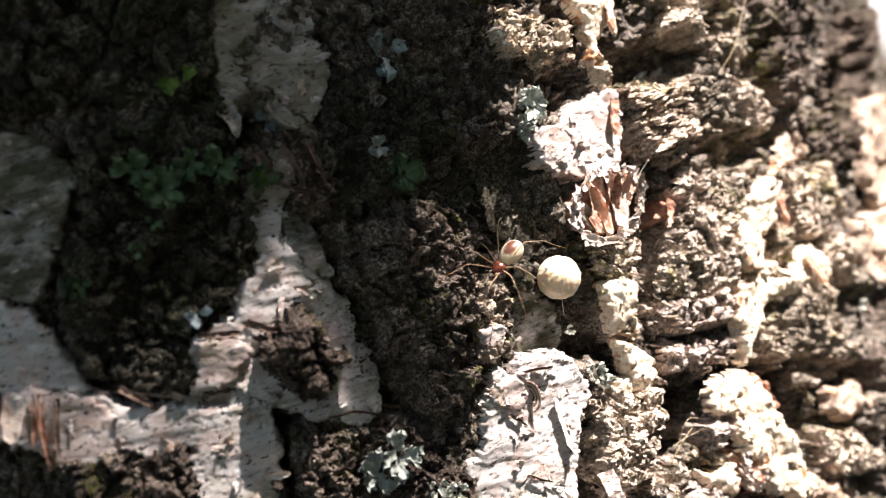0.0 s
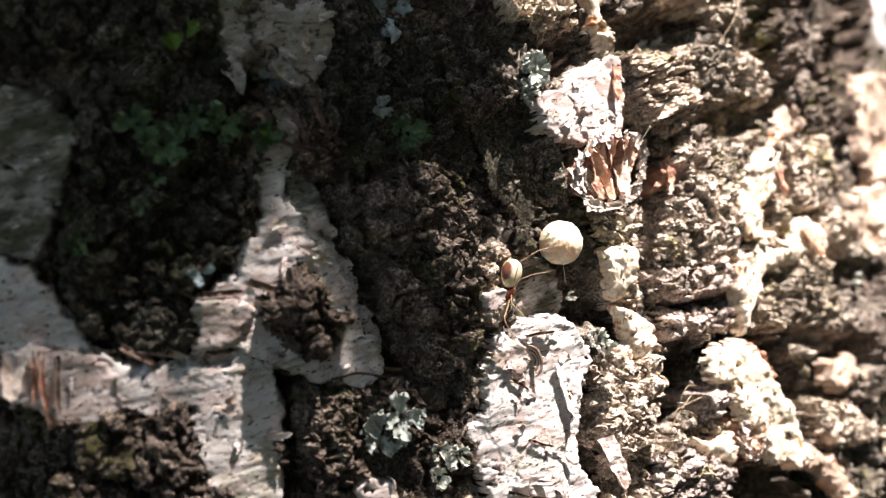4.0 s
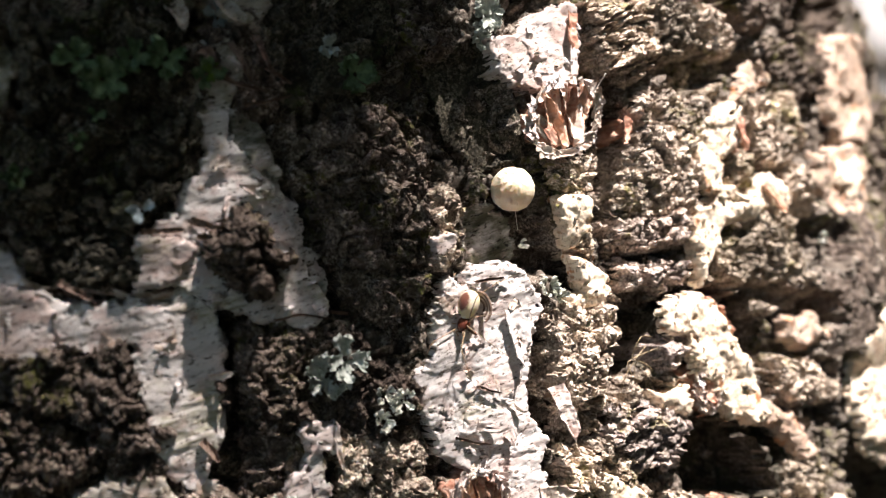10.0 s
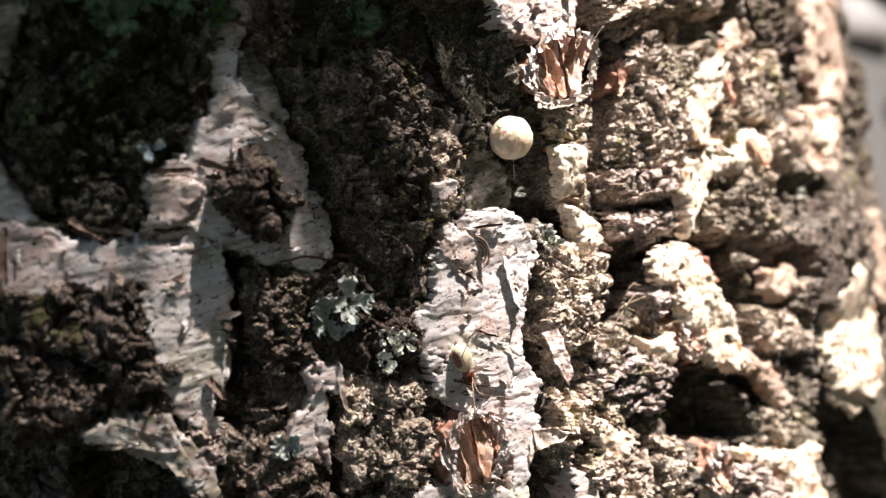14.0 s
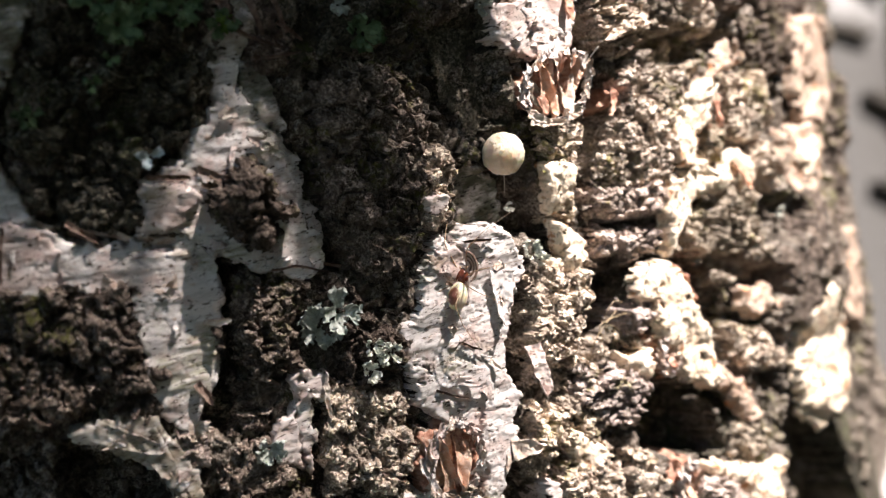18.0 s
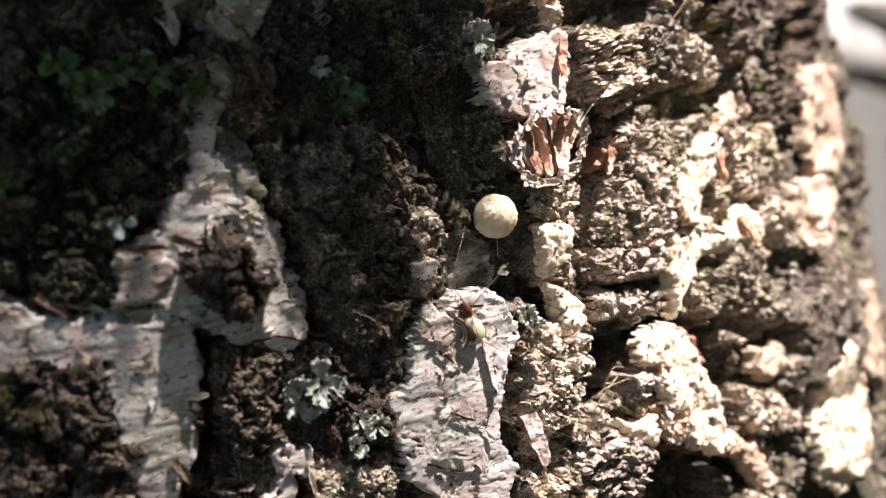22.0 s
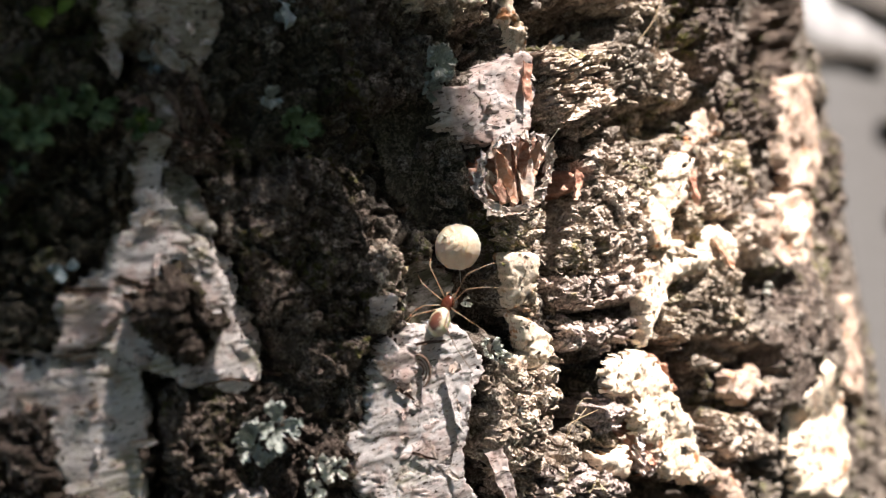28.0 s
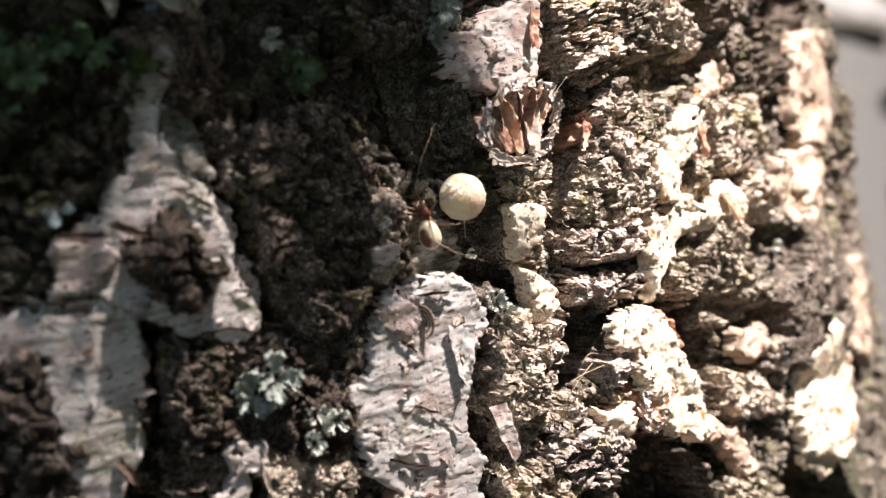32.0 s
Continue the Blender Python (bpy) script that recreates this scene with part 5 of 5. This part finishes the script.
def egg_sac():
    sac = thing("egg_sac", "round cream-coloured silk egg sac hanging against the bark", "egg sac")
    bm = bmesh.new()
    bmesh.ops.create_icosphere(bm, subdivisions=6, radius=2.45 / 1000)
    for v in bm.verts:
        d = v.co.normalized()
        v.co *= 1 + 0.034 * noise.noise(d * 2.2) + 0.026 * noise.noise(d * 5) - 0.020 * max(0.0, 0.25 - abs(noise.noise(d * 3.1 + Vector((4, 1, 2))))) * 4 + 0.005 * noise.noise(d * 14) + 0.004 * noise.noise(d * 38)
    for f in bm.faces:
        f.smooth = True
    n = Nodes("cream_silk")
    c = n.mix(n.step(n.noise(0.6, 4, 0.6), 0.35, 0.7), (0.82, 0.68, 0.50), (0.90, 0.80, 0.64))
    c = n.mix(n.step(n.noise(1.8, 4, 0.7), 0.58, 0.72), c, (0.76, 0.65, 0.47))
    n.bump(n.noise(1.6, 6, 0.7, warp=1.5), 0.22)
    silk = n.done(c, 0.75, Specular_IOR_Level=0.2, Subsurface_Weight=0.6, Subsurface_Radius=(0.0016, 0.0012, 0.0008), Subsurface_Scale=1.0)
    part("silk_ball", bm, silk, sac)
    f = Nodes("silk_thread")
    fine = f.done((0.75, 0.70, 0.60), 0.4)
    knot = part("tuft", tube([(-0.0016, -0.0008, 0.0015), (-0.0019, -0.0008, 0.0018), (-0.0021, -0.0007, 0.0020)], [0.0002, 0.00012, 0.00002], 6), silk, sac, "small pointed tuft of silk")
    for k, (x, y, z) in enumerate(((0.0002, 0.0016, -0.0046), (-0.0012, 0.0030, 0.0010), (0.0030, 0.0018, 0.0006))):
        end = Vector((x, y, z))
        start = end.normalized() * 0.0022
        part("silk_thread", tube([start, start.lerp(end, 0.5), end], [0.00003] * 3, 5), fine, sac)
    sac.location = SAC
    return sac


egg_sac()


# ---- loose fibres and threads on the bark ----
def fibre(label, material, radius, *ends):
    """A hair or thread through points given as s, v, h."""
    pts = [Vector(onto(*e).tolist()) for e in ends]
    fine = []
    for i in range(len(pts) - 1):
        p0, p1, p2, p3 = pts[max(i - 1, 0)], pts[i], pts[i + 1], pts[min(i + 2, len(pts) - 1)]
        for k in range(8):
            t = k / 8
            fine.append(0.5 * (2 * p1 + (p2 - p0) * t + (2 * p0 - 5 * p1 + 4 * p2 - p3) * t * t + (3 * p1 - p0 - 3 * p2 + p3) * t ** 3))
    fine.append(pts[-1])
    bm = tube(fine, [radius / 1000] * len(fine), 5)
    ob = part("fibre", bm, material, None)
    tagged(ob, label, "fibre", "fibres on the bark")


M_SILK = Nodes("bright_silk").done((0.8, 0.78, 0.72), 0.3)
M_HAIR = Nodes("brown_hair").done((0.40, 0.30, 0.18), 0.5)
fibre("shining straight silk thread stretched over the bark", M_SILK, 0.05, (13.6, 6.3, 0.0), (15.2, 9.2, 3.0))
fibre("fine curled brown fibre caught on the bark", M_HAIR, 0.05, (7.0, -28.2, -1.0), (7.2, -25.1, 1.0), (9.4, -23.1, 1.5), (12.0, -22.2, 1.0))
fibre("fine curled brown fibre caught on the bark", M_HAIR, 0.04, (7.3, -28.0, -1.0), (8.4, -24.8, 1.5), (8.2, -22.7, 2.0), (13.7, -23.0, 1.0))
fibre("fine curled brown fibre caught on the bark", M_HAIR, 0.04, (10.0, -25.4, 0.0), (9.4, -23.1, 2.0), (11.6, -24.9, 1.5), (10.8, -25.7, 1.0))
fibre("fine curled brown fibre caught on the bark", M_HAIR, 0.04, (21.3, -33.8, 0.0), (21.4, -31.6, 1.0), (22.0, -28.9, 1.0))
fibre("fine curled brown fibre caught on the bark", M_HAIR, 0.04, (7.5, -27.8, -1.0), (8.6, -23.8, 1.0), (10.6, -20.8, 2.0), (13.2, -21.5, 1.0))
fibre("fine curled brown fibre caught on the bark", M_HAIR, 0.06, (33.2, 16.2, 1.0), (36.1, 18.4, 2.0), (39.8, 22.1, 2.0), (42.8, 25.3, 2.0))
fibre("fine curled brown fibre caught on the bark", M_HAIR, 0.05, (36.5, 20.4, 2.0), (36.8, 17.6, 2.0), (36.7, 14.3, 1.0))

# ---- the spider ----
M_LEG = Nodes("spider_leg").done((0.40, 0.27, 0.17), 0.4, Specular_IOR_Level=0.5, Subsurface_Weight=0.2, Subsurface_Radius=(0.0004, 0.0002, 0.0001), Subsurface_Scale=1.0)


def spider():
    """A small pale spider, head to +x, back to +z."""
    ob = thing("spider", "small long-legged spider with a cream and red-brown abdomen", "spider")
    n = Nodes("spider_abdomen")
    sep = n.t.nodes.new("ShaderNodeSeparateXYZ")
    n.t.links.new(n.co, sep.inputs[0])
    back = n.math("ADD", n.math("MULTIPLY", sep.outputs[2], 1000.0), n.math("MULTIPLY", n.noise(1.2, 3, 0.6), 0.6))
    c = n.mix(n.step(n.noise(1.5, 3, 0.6), 0.4, 0.7), (0.78, 0.68, 0.46), (0.86, 0.78, 0.60))
    c = n.mix(n.step(back, 1.05, 1.25), c, (0.20, 0.075, 0.05))
    c = n.mix(n.step(n.cells(1.6), 0.05, 0.16), (0.88, 0.86, 0.70), c)
    n.bump(n.noise(3.0, 3, 0.6), 0.05)
    bm = bmesh.new()
    bmesh.ops.create_icosphere(bm, subdivisions=4, radius=1.0)
    for v in bm.verts:
        x = v.co.x
        v.co = Vector((x * 1.6 - 0.25, v.co.y * (1.12 - 0.16 * x), v.co.z * (1.10 - 0.16 * x))) * 0.001
    for f in bm.faces:
        f.smooth = True
    belly = part("abdomen", bm, n.done(c, 0.35, Subsurface_Weight=0.25, Subsurface_Radius=(0.0008, 0.0005, 0.0002), Subsurface_Scale=1.0), ob, "glossy cream abdomen with a red-brown back")
    h = Nodes("spider_carapace")
    hc = h.mix(h.step(h.noise(2.0, 3, 0.6), 0.4, 0.7), (0.12, 0.03, 0.016), (0.22, 0.07, 0.04))
    red = h.done(hc, 0.25)
    bm = bmesh.new()
    bmesh.ops.create_icosphere(bm, subdivisions=3, radius=1.0)
    for v in bm.verts:
        x = v.co.x
        v.co = Vector((1.95 + x * 0.90, v.co.y * (0.74 - 0.20 * x), v.co.z * 0.52 - 0.15)) * 0.001
    for f in bm.faces:
        f.smooth = True
    head = part("carapace", bm, red, ob, "dark red-brown glossy carapace")
    eye = Nodes("spider_eye").done((0.01, 0.01, 0.01), 0.1)
    for side in (-1, 1):
        for k in (0, 1):
            bm = bmesh.new()
            bmesh.ops.create_icosphere(bm, subdivisions=2, radius=0.00008, matrix=Matrix.Translation((0.00278, side * (0.00008 + 0.00014 * k), 0.00005)))
            part("eye", bm, eye, head)
        part("palp", tube([(0.0023, side * 0.0002, -0.0002), (0.0029, side * 0.0004, 0.0001), (0.0032, side * 0.00035, -0.0004)], [0.00009, 0.00010, 0.00006]), M_LEG, ob)
    legs = []
    for side in (-1, 1):
        for k, (turn, reach) in enumerate(((28, 8.2), (62, 6.6), (112, 4.6), (150, 7.0))):
            a = radians(turn) * side
            dx, dy = math.cos(a), math.sin(a)
            pts, rad = [], []
            for f, up, r in ((0.0, 0, 0.11), (0.10, 0.6, 0.13), (0.34, 1.9, 0.10), (0.40, 2.0, 0.11), (0.62, 1.2, 0.075), (0.68, 0.9, 0.08), (0.88, -0.8, 0.05), (1.0, -1.7, 0.03)):
                bend = 0.5 * f * f * (1 if turn < 90 else -1)
                pts.append(((dx * f * reach + bend * 0.6) / 1000, dy * f * reach / 1000, up * reach / 7 / 1000))
                rad.append(0.52 * r / 1000)
            leg = part("leg", tube(pts, rad, 7), M_LEG, ob, "thin translucent brown jointed leg")
            leg.location = ((2.2 - 0.30 * k) / 1000, side * 0.40 / 1000, -0.25 / 1000)
            legs.append((leg, side, k))
    return ob, legs


def spider_pose(s, v, h, heading):
    """Above the bark at s, v, h, the head towards heading (degrees from level), the back turned to the shady side."""
    a = s / RADIUS
    out, right, up = Vector((math.sin(a), -math.cos(a), 0)), Vector((math.cos(a), math.sin(a), 0)), Vector((0, 0, 1))
    x = math.cos(radians(heading)) * right + math.sin(radians(heading)) * up
    z = (0.40 * out - 0.92 * right)
    z = (z - x * z.dot(x)).normalized()
    y = z.cross(x)
    m = Matrix((x, y, z)).transposed().to_4x4()
    m.translation = Vector(onto(s, v, h).tolist())
    return m


SPIDER, LEGS = spider()

# ---- an unseen leafy branch, added between the sun and the trunk for its shade ----


def leaf_mesh():
    me_pts, faces = [], []
    n = 15
    for i in range(n):
        u = i / (n - 1)
        w = 0.42 * math.sin(math.pi * u ** 0.75) ** 0.9 * (1 - 0.25 * u) + (0.02 if i % 2 else 0)
        w = max(w, 0.004)
        for q in (-1, -0.5, 0, 0.5, 1):
            me_pts.append((q * w, u, 0.06 * abs(q) * w * 4 - 0.12 * u * u))
    for i in range(n - 1):
        for k in range(4):
            a = i * 5 + k
            faces.append((a, a + 1, a + 6, a + 5))
    me = bpy.data.meshes.new("leaf")
    me.from_pydata(me_pts, [], faces)
    return me


def leaf_material():
    n = Nodes("birch_leaf")
    c = n.mix(n.noise(0.08, 3, 0.6), (0.05, 0.10, 0.02), (0.10, 0.18, 0.04))
    return n.done(c, 0.5)


M_LEAF = leaf_material()
LEAF = leaf_mesh()
LEAF.materials.append(M_LEAF)
M_TWIG = Nodes("twig_bark")
M_TWIG = M_TWIG.done(M_TWIG.mix(M_TWIG.noise(0.4, 4, 0.6), (0.06, 0.035, 0.025), (0.16, 0.10, 0.08)), 0.7)
TWIG = thing("birch_branch", "unseen branch with green toothed leaves added to shade the trunk", "branch")
FAR = 0.36


def shade_at(s, v):
    return Vector(onto(s, v, 0).tolist()) + SUN * FAR


def leaf_over(s, v, size, turn, tilt=0.0):
    """A leaf on the branch whose shade falls at s, v."""
    z = SUN.copy()
    x = Vector((0, 0, 1)).cross(z).normalized()
    y = z.cross(x)
    m = Matrix((x, y, z)).transposed().to_4x4()
    m = m @ pose(0, 0, 0, 0, tilt, turn) @ Matrix.Diagonal((size / 1000, size / 1000, size / 1000, 1)) @ Matrix.Translation((0, -0.5, 0))
    m.translation = m.translation + shade_at(s, v)
    ob = new("leaf", LEAF)
    ob.parent = TWIG
    ob.matrix_local = m


def shaded_above(s):
    """The lower edge of the twig's shade on the trunk."""
    return float(np.interp(s, (-62, -50, -40, -31, -27, -22, -13, -8, -4, 0), (17, 13, 10, 16, 19, 12, 10, 12, 18, 30)))


leaf_rng = random.Random(21)
for row in range(9):
    for col in range(12):
        leaf_s, leaf_v = -64 + col * 5.6 + leaf_rng.uniform(-1.5, 1.5), 8 + row * 5.2 + leaf_rng.uniform(-1.5, 1.5)
        leaf_size = leaf_rng.uniform(9, 12)
        if leaf_v - 0.45 * leaf_size > shaded_above(leaf_s):
            leaf_over(leaf_s, leaf_v, leaf_size, leaf_rng.uniform(-60, 60), leaf_rng.uniform(-15, 15))
# small leaves added to dim the dark ridge
for row in range(5):
    for col in range(3):
        leaf_over(-25 + col * 4.2 + leaf_rng.uniform(-1, 1), -7 + row * 4.4 + leaf_rng.uniform(-1, 1), leaf_rng.uniform(4.0, 5.5), leaf_rng.uniform(-60, 60))
# leaves added to dim bright paper; the last five darken the groove
for leaf_s, leaf_v, leaf_size, leaf_turn in ((-22, 33, 12, 10), (-20, 27, 10, 40), (-25, 37, 12, -20), (-50, 22, 13, 15), (-52, 19, 9, -20), (-48, 29, 13, 30), (-46, 18, 10, 0), (-3, 13, 6, 10), (-5.5, 8, 5, -30), (-0.5, 9, 4, 0), (-1.5, 5, 4, 20), (-4, 19, 7, 15)):
    leaf_over(leaf_s, leaf_v, leaf_size, leaf_turn)


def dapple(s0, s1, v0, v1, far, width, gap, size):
    """An unseen bough of small leaves, added before the sun to dim the bark."""
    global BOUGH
    bough = BOUGH = thing("birch_bough", "unseen drooping bough of small leaves added to dim the sun", "branch")
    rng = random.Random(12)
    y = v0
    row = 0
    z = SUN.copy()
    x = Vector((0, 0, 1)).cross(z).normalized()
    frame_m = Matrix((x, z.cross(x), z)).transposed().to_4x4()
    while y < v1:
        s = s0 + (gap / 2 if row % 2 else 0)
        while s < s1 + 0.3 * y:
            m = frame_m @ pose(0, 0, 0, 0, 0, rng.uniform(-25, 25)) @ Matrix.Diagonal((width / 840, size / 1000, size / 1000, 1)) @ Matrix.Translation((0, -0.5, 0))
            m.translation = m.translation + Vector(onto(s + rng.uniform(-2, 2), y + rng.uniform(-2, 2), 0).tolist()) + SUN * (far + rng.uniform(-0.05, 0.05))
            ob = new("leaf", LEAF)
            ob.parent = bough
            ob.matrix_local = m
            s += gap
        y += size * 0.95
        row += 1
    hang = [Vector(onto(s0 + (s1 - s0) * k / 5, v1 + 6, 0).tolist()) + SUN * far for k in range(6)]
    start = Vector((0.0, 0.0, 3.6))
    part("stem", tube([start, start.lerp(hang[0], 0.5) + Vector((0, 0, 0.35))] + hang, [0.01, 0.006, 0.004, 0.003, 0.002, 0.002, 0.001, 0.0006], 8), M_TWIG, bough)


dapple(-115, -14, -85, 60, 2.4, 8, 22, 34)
root = Vector(onto(-40, 900, 0).tolist())
hang = shade_at(-30, 60)
part("stem", tube([root, root.lerp(hang, 0.4) + Vector((0.1, -0.1, 0.15)), root.lerp(hang, 0.75) + Vector((0.08, -0.08, 0.1)), hang, shade_at(-35, 20), shade_at(-45, -5)],
                  [0.008, 0.006, 0.004, 0.002, 0.0014, 0.0008], 8), M_TWIG, TWIG)

# ---- ground, unseen woodland leaves added against skylight, a neighbouring trunk behind ----


def ground():
    n = Nodes("forest_floor")
    c = n.mix(n.step(n.noise(0.02, 6, 0.7), 0.4, 0.6), (0.05, 0.06, 0.02), (0.12, 0.085, 0.05))
    n.bump(n.noise(0.05, 5, 0.7), 8)
    bm = bmesh.new()
    bmesh.ops.create_grid(bm, x_segments=40, y_segments=40, size=400)
    tagged(part("ground", bm, n.done(c, 0.95), None), "leaf-strewn mossy woodland floor", "ground", kind="structure")


ground()


def woodland():
    """Unseen leaves added all round and overhead to cut skylight, with a sunward gap."""
    rng = np.random.default_rng(8)
    count = 17000
    az = rng.uniform(0, 2 * math.pi, count)
    el = np.arcsin(rng.uniform(0.0, 1.0, count))
    r = rng.uniform(3.5, 7.0, count)
    d = np.stack((np.cos(az) * np.cos(el), np.sin(az) * np.cos(el), np.sin(el)), -1)
    p = d * r[:, None] + np.array((0, 0, 0.6))
    # thicker towards +x, so more skylight reaches the trunk's left
    ok = rng.random(count) < 0.62 + 0.42 * d[:, 0]
    for spot, clear in (((0, -0.17, 1.3), 0.75), ((1.3, 0.9, 1.4), 1.0)):
        q = p - np.array(spot)
        ok &= np.linalg.norm(q - np.outer(q @ np.array(SUN), np.array(SUN)), axis=1) > clear
    ok &= np.hypot(p[:, 0] - 1.2, p[:, 1] - 0.9) > 1.2
    p = p[ok]
    p[:, 2] = np.maximum(p[:, 2], 0.15)
    m = len(p)
    size = rng.uniform(0.18, 0.36, m)
    axis = rng.normal(size=(m, 3))
    axis /= np.linalg.norm(axis, axis=1)[:, None]
    other = np.cross(axis, rng.normal(size=(m, 3)))
    other /= np.linalg.norm(other, axis=1)[:, None]
    up = np.cross(axis, other)
    tip, tail = p + axis * size[:, None], p - axis * size[:, None]
    left, right = p + other * size[:, None] * 0.6 + up * size[:, None] * 0.15, p - other * size[:, None] * 0.6 + up * size[:, None] * 0.15
    co = np.stack((tip, left, tail, right), 1).reshape(-1, 3)
    i = np.arange(m)[:, None] * 4
    faces = np.concatenate((i + np.array([[0, 1, 2]]), i + np.array([[0, 2, 3]])))
    me = bpy.data.meshes.new("woodland")
    me.from_pydata(co.tolist(), [], faces.tolist())
    tagged(part("woodland", me, M_LEAF, None), "unseen dark green leaves added all round to cut skylight", "woodland", kind="stuff")
    me.materials.append(M_LEAF)


woodland()


def neighbour():
    """A leaning birch behind, seen past the edge of the near trunk."""
    n = Nodes("white_trunk")
    lev = n.stretch(0.3, 0.3, 1.0)
    sep = n.t.nodes.new("ShaderNodeSeparateXYZ")
    n.t.links.new(n.co, sep.inputs[0])
    rise = n.math("ADD", sep.outputs[2], n.math("MULTIPLY", n.noise(0.006, 3, 0.6), 0.5))
    c = n.mix(n.step(n.noise(0.03, 4, 0.6, lev), 0.45, 0.65), (0.80, 0.78, 0.77), (0.46, 0.44, 0.43))
    c = n.mix(n.step(rise, 1.62, 1.85), (0.10, 0.095, 0.09), c)
    n.bump(n.noise(0.05, 5, 0.6, lev), 2)
    white = n.done(c, 0.7)
    k = Nodes("dark_scar")
    dark = k.done(k.mix(k.noise(0.05, 4, 0.6), (0.05, 0.045, 0.04), (0.14, 0.12, 0.10)), 0.85)
    ob = thing("neighbour_birch", "leaning white birch trunk with dark level scars behind", "tree")
    bm = tube([(0.01 * math.sin(q * 0.9), 0.01 * math.cos(q * 1.3), q * 0.25) for q in range(17)], [0.20 - 0.004 * q for q in range(17)], 40)
    for v in bm.verts:
        v.co += 0.008 * noise.noise_vector(v.co * 6)
    part("trunk", bm, white, ob)
    rng = random.Random(5)
    for q in range(60):
        z, mid, half, tall = rng.uniform(0.5, 3.2), rng.uniform(0, 6.28), rng.uniform(0.25, 0.9), rng.uniform(0.008, 0.03)
        r = 0.2065 - 0.016 * z
        bm = bmesh.new()
        rows = []
        for u in range(13):
            f = u / 12 * 2 - 1
            a, t = mid + f * half, tall * math.sqrt(max(1 - f * f, 0.03)) * rng.uniform(0.7, 1.1)
            rows.append([bm.verts.new(((r + e) * math.cos(a), (r + e) * math.sin(a), z + w * t)) for w, e in ((-1, -0.012), (-0.6, 0.004), (0.6, 0.006), (1, -0.012))])
        for x, y in zip(rows, rows[1:]):
            for w in range(3):
                bm.faces.new((x[w], y[w], y[w + 1], x[w + 1]))
        part("bark_scar", bm, dark, ob)
    ob.matrix_world = Matrix.Translation((0.62, 0.55, -0.1)) @ pose(0, 0, 0, -12, 24, 0)


neighbour()

# ---- what moves ----


def motions():
    walk(SPIDER, [
    (0, spider_pose(-5.00, 4.32, 1.00, -154)),
    (1, spider_pose(-4.75, 4.27, 1.00, -151)),
    (2, spider_pose(-3.84, 2.22, 1.00, -95)),
    (3, spider_pose(-5.76, -0.78, 1.00, -122)),
    (6, spider_pose(-7.75, -1.97, 1.00, -101)),
    (7, spider_pose(-7.53, -2.75, 1.00, -76)),
    (8, spider_pose(-7.00, -3.68, 1.00, -88)),
    (9, spider_pose(-7.20, -7.07, 1.00, -100)),
    (10, spider_pose(-9.07, -10.48, 1.00, -127)),
    (11, spider_pose(-12.01, -14.44, 1.00, -145)),
    (12, spider_pose(-11.73, -14.44, 1.00, -145)),
    (13, spider_pose(-13.10, -18.45, 1.00, -107)),
    (14, spider_pose(-12.99, -21.46, 1.00, -89)),
    (15, spider_pose(-12.65, -23.15, 1.00, -48)),
    (16, spider_pose(-10.97, -21.84, 1.00, 13)),
    (17, spider_pose(-12.28, -19.20, 1.00, 76)),
    (18, spider_pose(-9.50, -13.50, 1.00, 63)),
    (19, spider_pose(-6.71, -15.11, 1.00, 10)),
    (20, spider_pose(-4.28, -15.18, 1.00, 84)),
    (21, spider_pose(-5.71, -13.40, 1.00, 109)),
    (22, spider_pose(-5.81, -10.71, 1.00, 103)),
    (23, spider_pose(-5.11, -8.80, 1.00, 76)),
    (24, spider_pose(-3.10, -7.66, 1.00, 124)),
    (24.5, spider_pose(-3.50, -8.70, 1.00, 79)),
    (25, spider_pose(-3.68, -8.38, 1.00, 8)),
    (26, spider_pose(-3.72, -7.23, 1.00, -8)),
    (26.5, spider_pose(-3.62, -6.95, 1.00, 8)),
    (28.5, spider_pose(-4.02, -6.27, 1.00, 75)),
    (29, spider_pose(-4.07, -5.23, 1.00, 112)),
    (29.5, spider_pose(-3.94, -4.38, 1.00, 112)),
    (30, spider_pose(-4.87, -5.71, 1.00, 86)),
    (30.5, spider_pose(-4.79, -5.93, 1.00, 87)),
    (31, spider_pose(-3.85, -3.68, 1.00, 75)),
    (31.5, spider_pose(-3.90, -3.08, 1.00, 85)),
    (32, spider_pose(-4.62, -2.34, 1.00, 95)),
    ])
    for leg, side, k in LEGS:
        base = Vector(leg.location)
        rng = random.Random(40 + k + 9 * side)
        rows = []
        for i in range(33):
            rows.append((float(i), pose(base.x, base.y, base.z, rng.uniform(-9, 9), rng.uniform(-8, 8), rng.uniform(-12, 12))))
        walk(leg, rows)
    walk(TWIG, [(t, Matrix.Translation((x / 1000, 0, 0))) for t, x in TWIG_SWAY])
    walk(BOUGH, [(t, Matrix.Translation((x / 1000, 0, 0))) for t, x in BOUGH_SWAY])


# slow drift of both unseen leaf screens, to move their shade over the bark
TWIG_SWAY = ((0.0, 0.0), (8.0, 0.3), (16.0, 1.0), (22.0, 3.0), (27.0, 4.5), (32.0, 5.0))
BOUGH_SWAY = ((0.0, 0.0), (6.0, 0.5), (12.0, 3.0), (18.0, 8.0), (24.0, 15.0), (28.0, 19.0), (32.0, 19.0))
motions()
